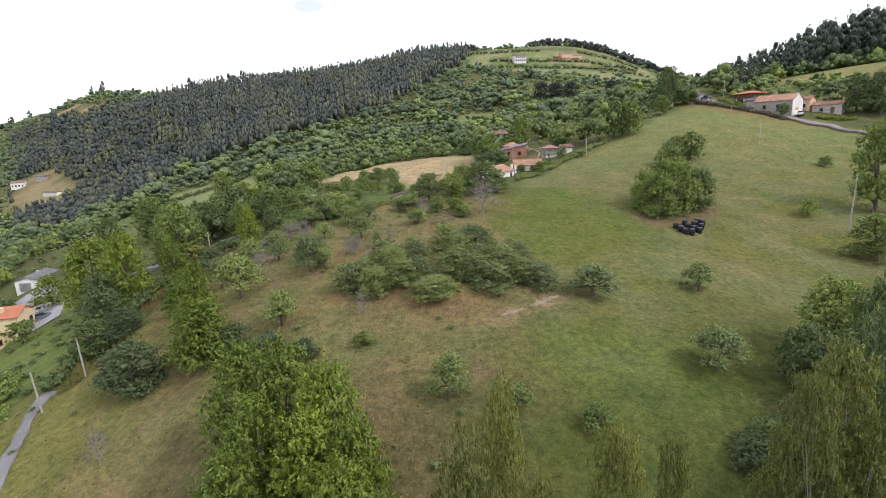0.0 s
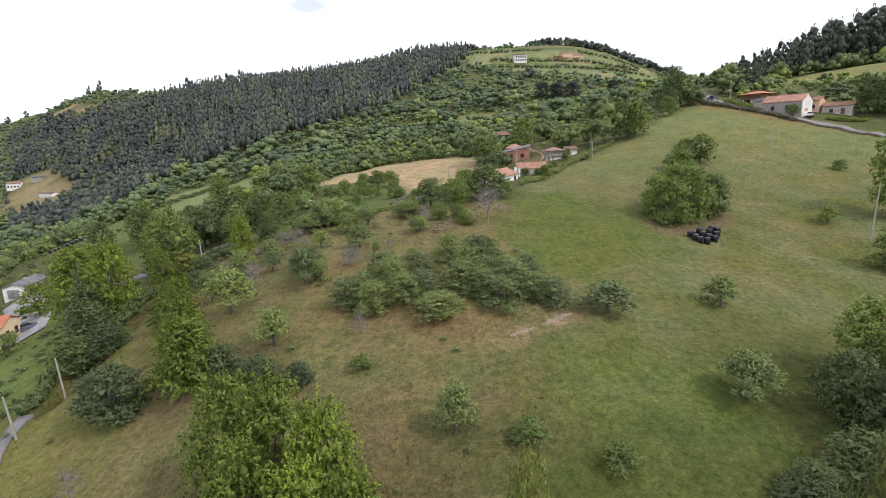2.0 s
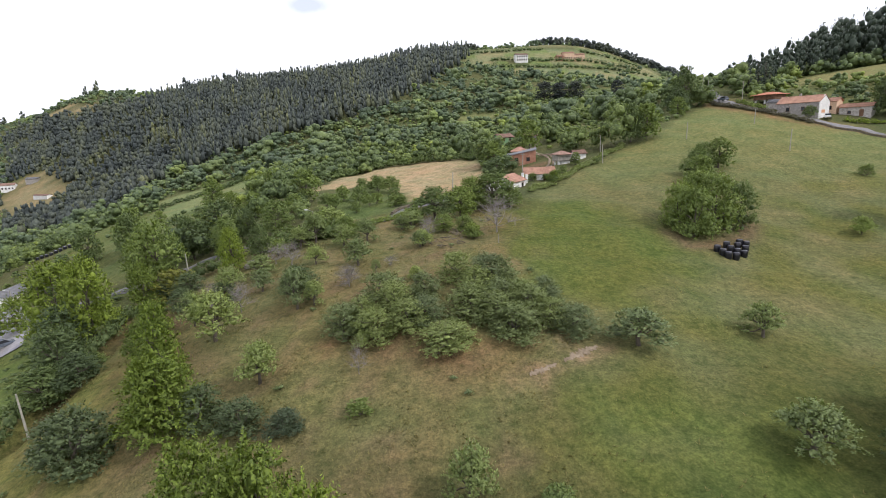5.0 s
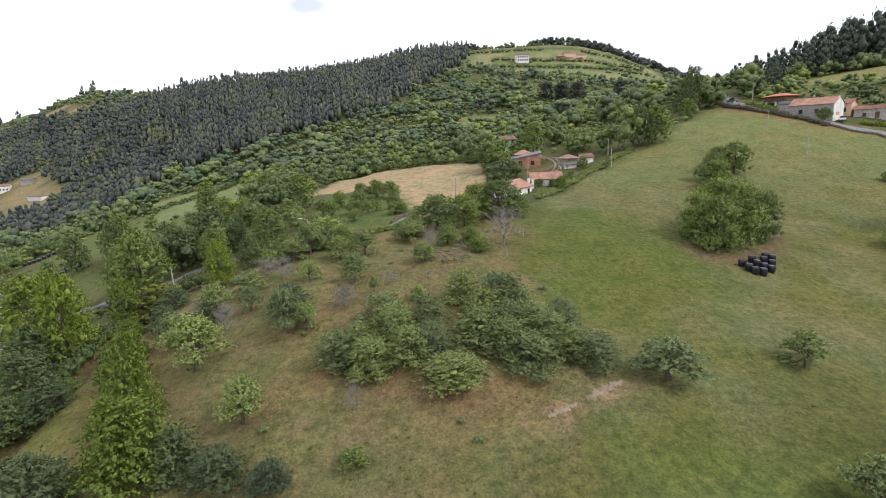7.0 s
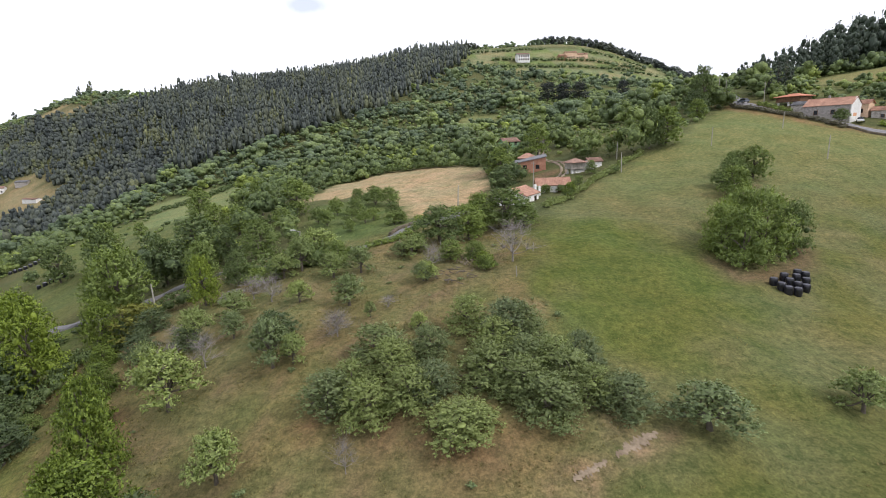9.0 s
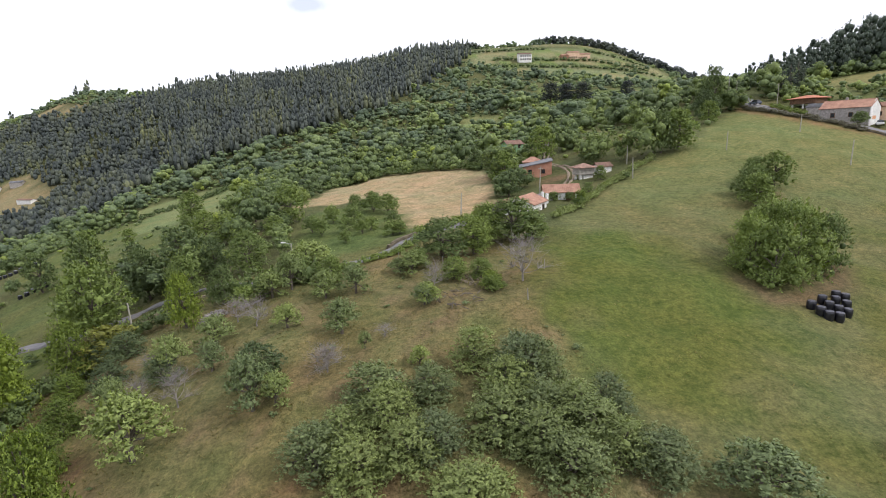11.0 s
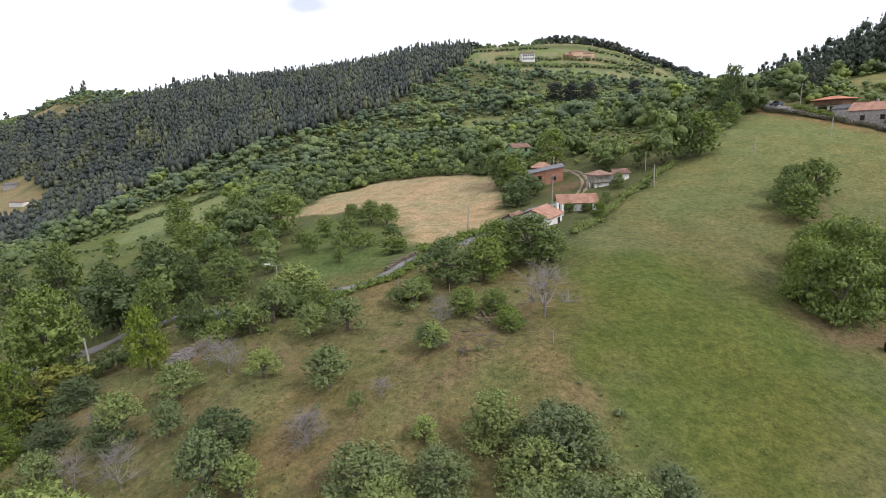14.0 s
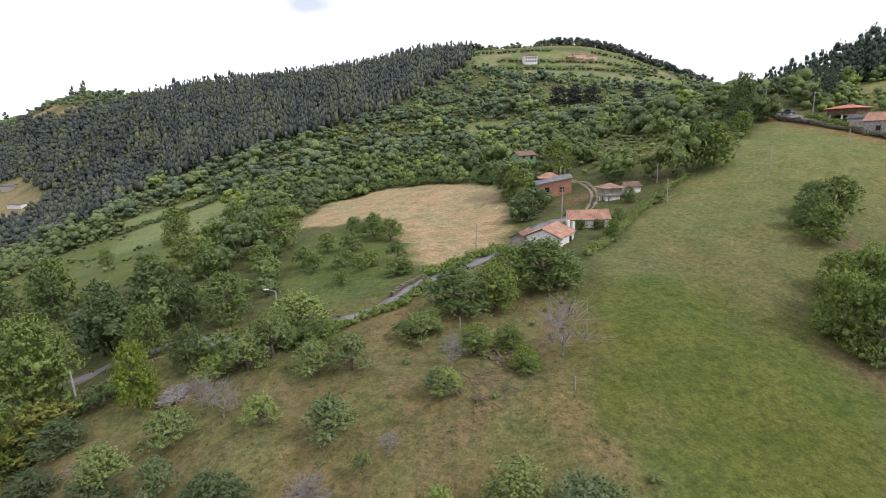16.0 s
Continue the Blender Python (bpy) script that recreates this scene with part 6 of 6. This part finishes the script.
woods("middle_woodland", "mixed green woodland on the rising ground behind", spots[~near], spray_models(["round"] * 5 + ["shrub"] * 2, 150, 0.046, 210, 0.7, 6, 0.85), LEAF_WOOD, 7)
# undergrowth between the trees
x, y, rng = scatter(71, -340, 300, 172, 420, 4.6)
ok = ~open_land(x, y) & (np.abs(x) < 0.98 * y + 30) & (rng.rand(len(x)) < 0.9) & ~((x > 60) & (y < 172) & (x < 135)) & (np.hypot(x - 30, y - 150) > 16) & (np.hypot(x - 24, y - 214) > 9)
x, y = x[ok], y[ok]
size = rng.uniform(0.6, 1.25, len(x)) * (1 + 0.3 * waves(x, y, 30, 72))
woods("undergrowth", "low rounded scrub filling the ground between the trees", np.stack([x, y, 4.6 * size, 2.6 * size, rng.randint(0, 3, len(x))], 1), spray_models(["round", "shrub", "round"], 14, 0.095, 225, 0.7, 0, 0.85), LEAF_WOOD, 73)
# scrub and hedges on the right-hand slope
x, y, rng = scatter(8, 120, 330, 165, 330, 5.0)
ok = (waves(x, y, 26, 61) > -0.25) & ~open_land(x, y) | (y > 0.15 * x + 248) & (x > 130)
x, y = x[ok], y[ok]
size = rng.uniform(0.45, 1.0, len(x)) * np.where((y > 258) & (x > 130), 1.9, 0.95)
spots = np.stack([x, y, 5 * size, 5.4 * size, rng.randint(0, 4, len(x))], 1)
woods("slope_scrub", "dark bushes and trees scattered over the grassy slope", spots, spray_models(["shrub", "shrub", "round", "shrub"], 40, 0.065, 220, 0.7, 3), LEAF_WOOD, 9)
# broadleaf woods on the far hill
x, y, rng = scatter(15, -760, 300, 300, 790, 6.6)
ok = ~open_land(x, y) & (np.abs(x) < 0.95 * y + 20) & (inside(PLANTATION, x, y, 8, 8) < 0.5) & (inside(BLUE_WOOD, x, y, 8, 8) < 0.5) & ((inside(UPPER_FIELDS, x, y, 3, 4) < 0.4) | ((waves(x, y, 30, 71) > 0.85) & (y < 560))) & (rng.rand(len(x)) < 0.95 - 0.4 * ((waves(x, y, 60, 55) - 0.35) * 3).clip(0, 0.85) * (y < 420)) & (y < 690 - 0.22 * x)
x, y = x[ok], y[ok]
size = rng.uniform(0.45, 1.05, len(x)) * (1 + 0.35 * waves(x, y, 55, 52))
sparse = inside(SCRUB, x, y, 4, 4) > 0.5
size = np.where(sparse, size * 0.5, size)
keep = ~sparse | (waves(x, y, 22, 58) > 0.1)
x, y, size = x[keep], y[keep], size[keep]
spots = np.stack([x, y, 9.6 * size, 8.2 * size, rng.randint(0, 6, len(x))], 1)
near = y < 440
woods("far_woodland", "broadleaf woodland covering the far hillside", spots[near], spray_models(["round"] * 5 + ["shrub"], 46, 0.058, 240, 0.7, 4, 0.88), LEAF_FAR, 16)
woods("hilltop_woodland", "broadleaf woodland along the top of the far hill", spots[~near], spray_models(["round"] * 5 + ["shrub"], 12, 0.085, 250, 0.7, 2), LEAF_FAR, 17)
# row of field trees under the hilltop fields
rng = np.random.RandomState(83)
edge = [(40, 520), (62, 494), (88, 480), (116, 468), (150, 452), (178, 444), (207, 456), (224, 490)]
x, y, _ = scatter(84, 30, 235, 430, 530, 4.5)
ok = (near_line(edge, x, y) < 5) & (waves(x, y, 18, 85) > -0.7)
x, y = x[ok], y[ok]
size = rng.uniform(0.6, 1.25, len(x))
woods("field_trees", "row of dark trees along the foot of the hilltop fields", np.stack([x, y, 7.5 * size, 7 * size, rng.randint(0, 3, len(x))], 1), spray_models(["round", "round", "shrub"], 40, 0.06, 245, 0.7, 3), LEAF_FAR, 86)
# low scrub on heath and rough fields
x, y, rng = scatter(87, -160, 180, 140, 440, 2.6)
ok = (inside(HEATH, x, y, 2, 2) > 0.5) & (waves(x, y, 9, 88) > -0.25) | (inside(SCRUB, x, y, 3, 3) > 0.5) & (waves(x, y, 16, 89) > 0.1) | (inside(LOW_ORCHARD, x, y, 2, 2) > 0.5) & (waves(x, y, 12, 90) > 0.72) & (inside(LEFT_FIELD, x, y, 2, 2) < 0.5)
x, y = x[ok], y[ok]
size = rng.uniform(0.5, 1.3, len(x))
woods("heath_scrub", "low rounded scrub on heath and rough fields", np.stack([x, y, 2.5 * size, 1.7 * size, rng.randint(0, 2, len(x))], 1), spray_models(["shrub", "shrub"], 16, 0.1, 305, 0.7, 2), LEAF_WOOD, 92)
# dark plantation
x, y, rng = scatter(25, -500, 40, 330, 760, 4.4)
ok = (inside(PLANTATION, x, y, 8, 8) >= 0.5) & ~open_land(x, y) & (rng.rand(len(x)) < 0.95)
x, y = x[ok], y[ok]
size = rng.uniform(0.75, 1.1, len(x))
spots = np.stack([x, y, 5.2 * size, 14 * size * rng.uniform(0.75, 1.15, len(x)), rng.randint(0, 4, len(x))], 1)
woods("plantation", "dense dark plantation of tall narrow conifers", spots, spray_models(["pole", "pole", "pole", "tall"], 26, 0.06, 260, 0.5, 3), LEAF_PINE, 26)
x, y, rng = scatter(27, -600, -180, 300, 720, 5.0)
ok = (inside(BLUE_WOOD, x, y, 8, 8) >= 0.5) & ~open_land(x, y)
x, y = x[ok], y[ok]
size = rng.uniform(0.6, 1.15, len(x)) * (1 + 0.3 * waves(x, y, 50, 58))
spots = np.stack([x, y, 6.2 * size, 10.5 * size, rng.randint(0, 4, len(x))], 1)
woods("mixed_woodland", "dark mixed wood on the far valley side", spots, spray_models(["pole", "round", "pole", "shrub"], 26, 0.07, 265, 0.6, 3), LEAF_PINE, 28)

# tall trees along the right-hand skyline
x, y, rng = scatter(45, 140, 330, 250, 320, 4.4)
ok = (y > 262 + 0.05 * (x - 170)) & (rng.rand(len(x)) < 0.75 + 0.2 * (x > 205)) & (inside(SLOPE_FIELD, x, y, 1, 1) < 0.5)
x, y = x[ok], y[ok]
size = rng.uniform(0.75, 1.1, len(x)) * (0.62 + 0.0145 * (x - 160)).clip(0.5, 1.55)
spots = np.stack([x, y, 7.4 * size, 18 * size, rng.randint(0, 4, len(x))], 1)
woods("ridge_woodland", "tall dark eucalyptus and pine wood on the skyline", spots, spray_models(["tall", "tall", "tall", "round"], 90, 0.042, 280, 0.55, 6, 0.62), LEAF_RIDGE, 46)
# single tall trees along the far skyline
x = np.array([-598, -565, -480, -462, -300, -255, -243, -230, -40, -20])
y = np.array([742, 735, 745, 742, 655, 640, 636, 640, 650, 655])
rng = np.random.RandomState(47)
cap = rng.uniform(0, 1, 150)
x = np.concatenate([x, 128 + 140 * cap[:110], -10 + 60 * cap[110:]])
y = np.concatenate([y, 668 - 105 * cap[:110] ** 1.6 + rng.uniform(-14, 14, 110), 652 + rng.uniform(-12, 16, 40)])
spots = np.stack([x, y, rng.uniform(7, 12, len(x)), np.where(np.arange(len(x)) < 10, 18, 10) * rng.uniform(0.8, 1.3, len(x)), rng.randint(0, 3, len(x))], 1)
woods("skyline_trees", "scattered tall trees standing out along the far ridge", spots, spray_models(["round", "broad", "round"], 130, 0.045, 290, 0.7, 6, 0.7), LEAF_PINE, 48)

# weeds and brambles
x, y, rng = scatter(55, -112, -50, 30, 114, 2.4)
ok = (inside(BANK, x, y, 2) > 0.5) & (rng.rand(len(x)) < 0.45 + 0.4 * waves(x, y, 14, 95)) & (near_line(LANE_LOW, x, y) > 1.6) & (np.hypot(x + 88, y - 95) > 7) & (near_line([(-75, 88), (-89, 108), (-106, 127)], x, y) > 4)
x, y = x[ok], y[ok]
size = rng.uniform(0.4, 1.3, len(x))
woods("bank_scrub", "wild green weeds and brambles over the bank", np.stack([x, y, 1.9 * size, 1.0 * size, rng.randint(0, 2, len(x))], 1), spray_models(["shrub", "shrub"], 100, 0.075, 300, 0.6, 3, 0.6), LEAF_WOOD, 56)
x, y, rng = scatter(65, -56, 14, 22, 104, 2.2)
ok = (inside(ORCHARD, x, y, 2) > 0.6) & (rng.rand(len(x)) < 0.05 + 0.12 * waves(x, y, 12, 96))
x, y = x[ok], y[ok]
size = rng.uniform(0.35, 1.0, len(x))
woods("orchard_weeds", "low grey-green weeds scattered through the orchard grass", np.stack([x, y, 1.3 * size, 0.8 * size, rng.randint(0, 2, len(x))], 1), spray_models(["shrub", "shrub"], 110, 0.07, 310, 0.6, 3, 0.5), LEAF_APPLE, 66)

# ---- tufts of grass ----
x, y, rng = scatter(35, -60, 75, 24, 112, 0.5)
w_dry, w_past = inside(ORCHARD, x, y, 2), inside(PASTURE, x, y, 2)
ok = rng.rand(len(x)) < (0.8 * w_dry + 0.12 * w_past) * (0.55 + 0.5 * waves(x, y, 8, 81)).clip(0.05, 1)
x, y = x[ok], y[ok]
n_t = len(x)
V = []
z = land(x, y)
for k in range(4):
    ang = rng.uniform(0, 6.28, n_t)
    lean, h, w = rng.uniform(0.12, 0.36, n_t), rng.uniform(0.06, 0.2, n_t), 0.03 + 0.04 * rng.rand(n_t)
    dx, dy = np.cos(ang), np.sin(ang)
    a = np.stack([x - dy * w, y + dx * w, z - 0.06], 1)
    b = np.stack([x + dy * w, y - dx * w, z - 0.06], 1)
    c = np.stack([x + dx * lean, y + dy * lean, z + h], 1)
    V.append(np.stack([a, b, c], 1))
V = np.stack(V, 1).reshape(-1, 3)
me = quick_mesh("rough_grass", V, np.arange(len(V)).reshape(-1, 3))
me.materials.append(leaves("grass_blade", (0.11, 0.10, 0.04), (0.20, 0.175, 0.08), through=0.4))
tagged(new("rough_grass", me), "tufts of long yellowing grass over the orchard slope", "grass", kind="stuff")
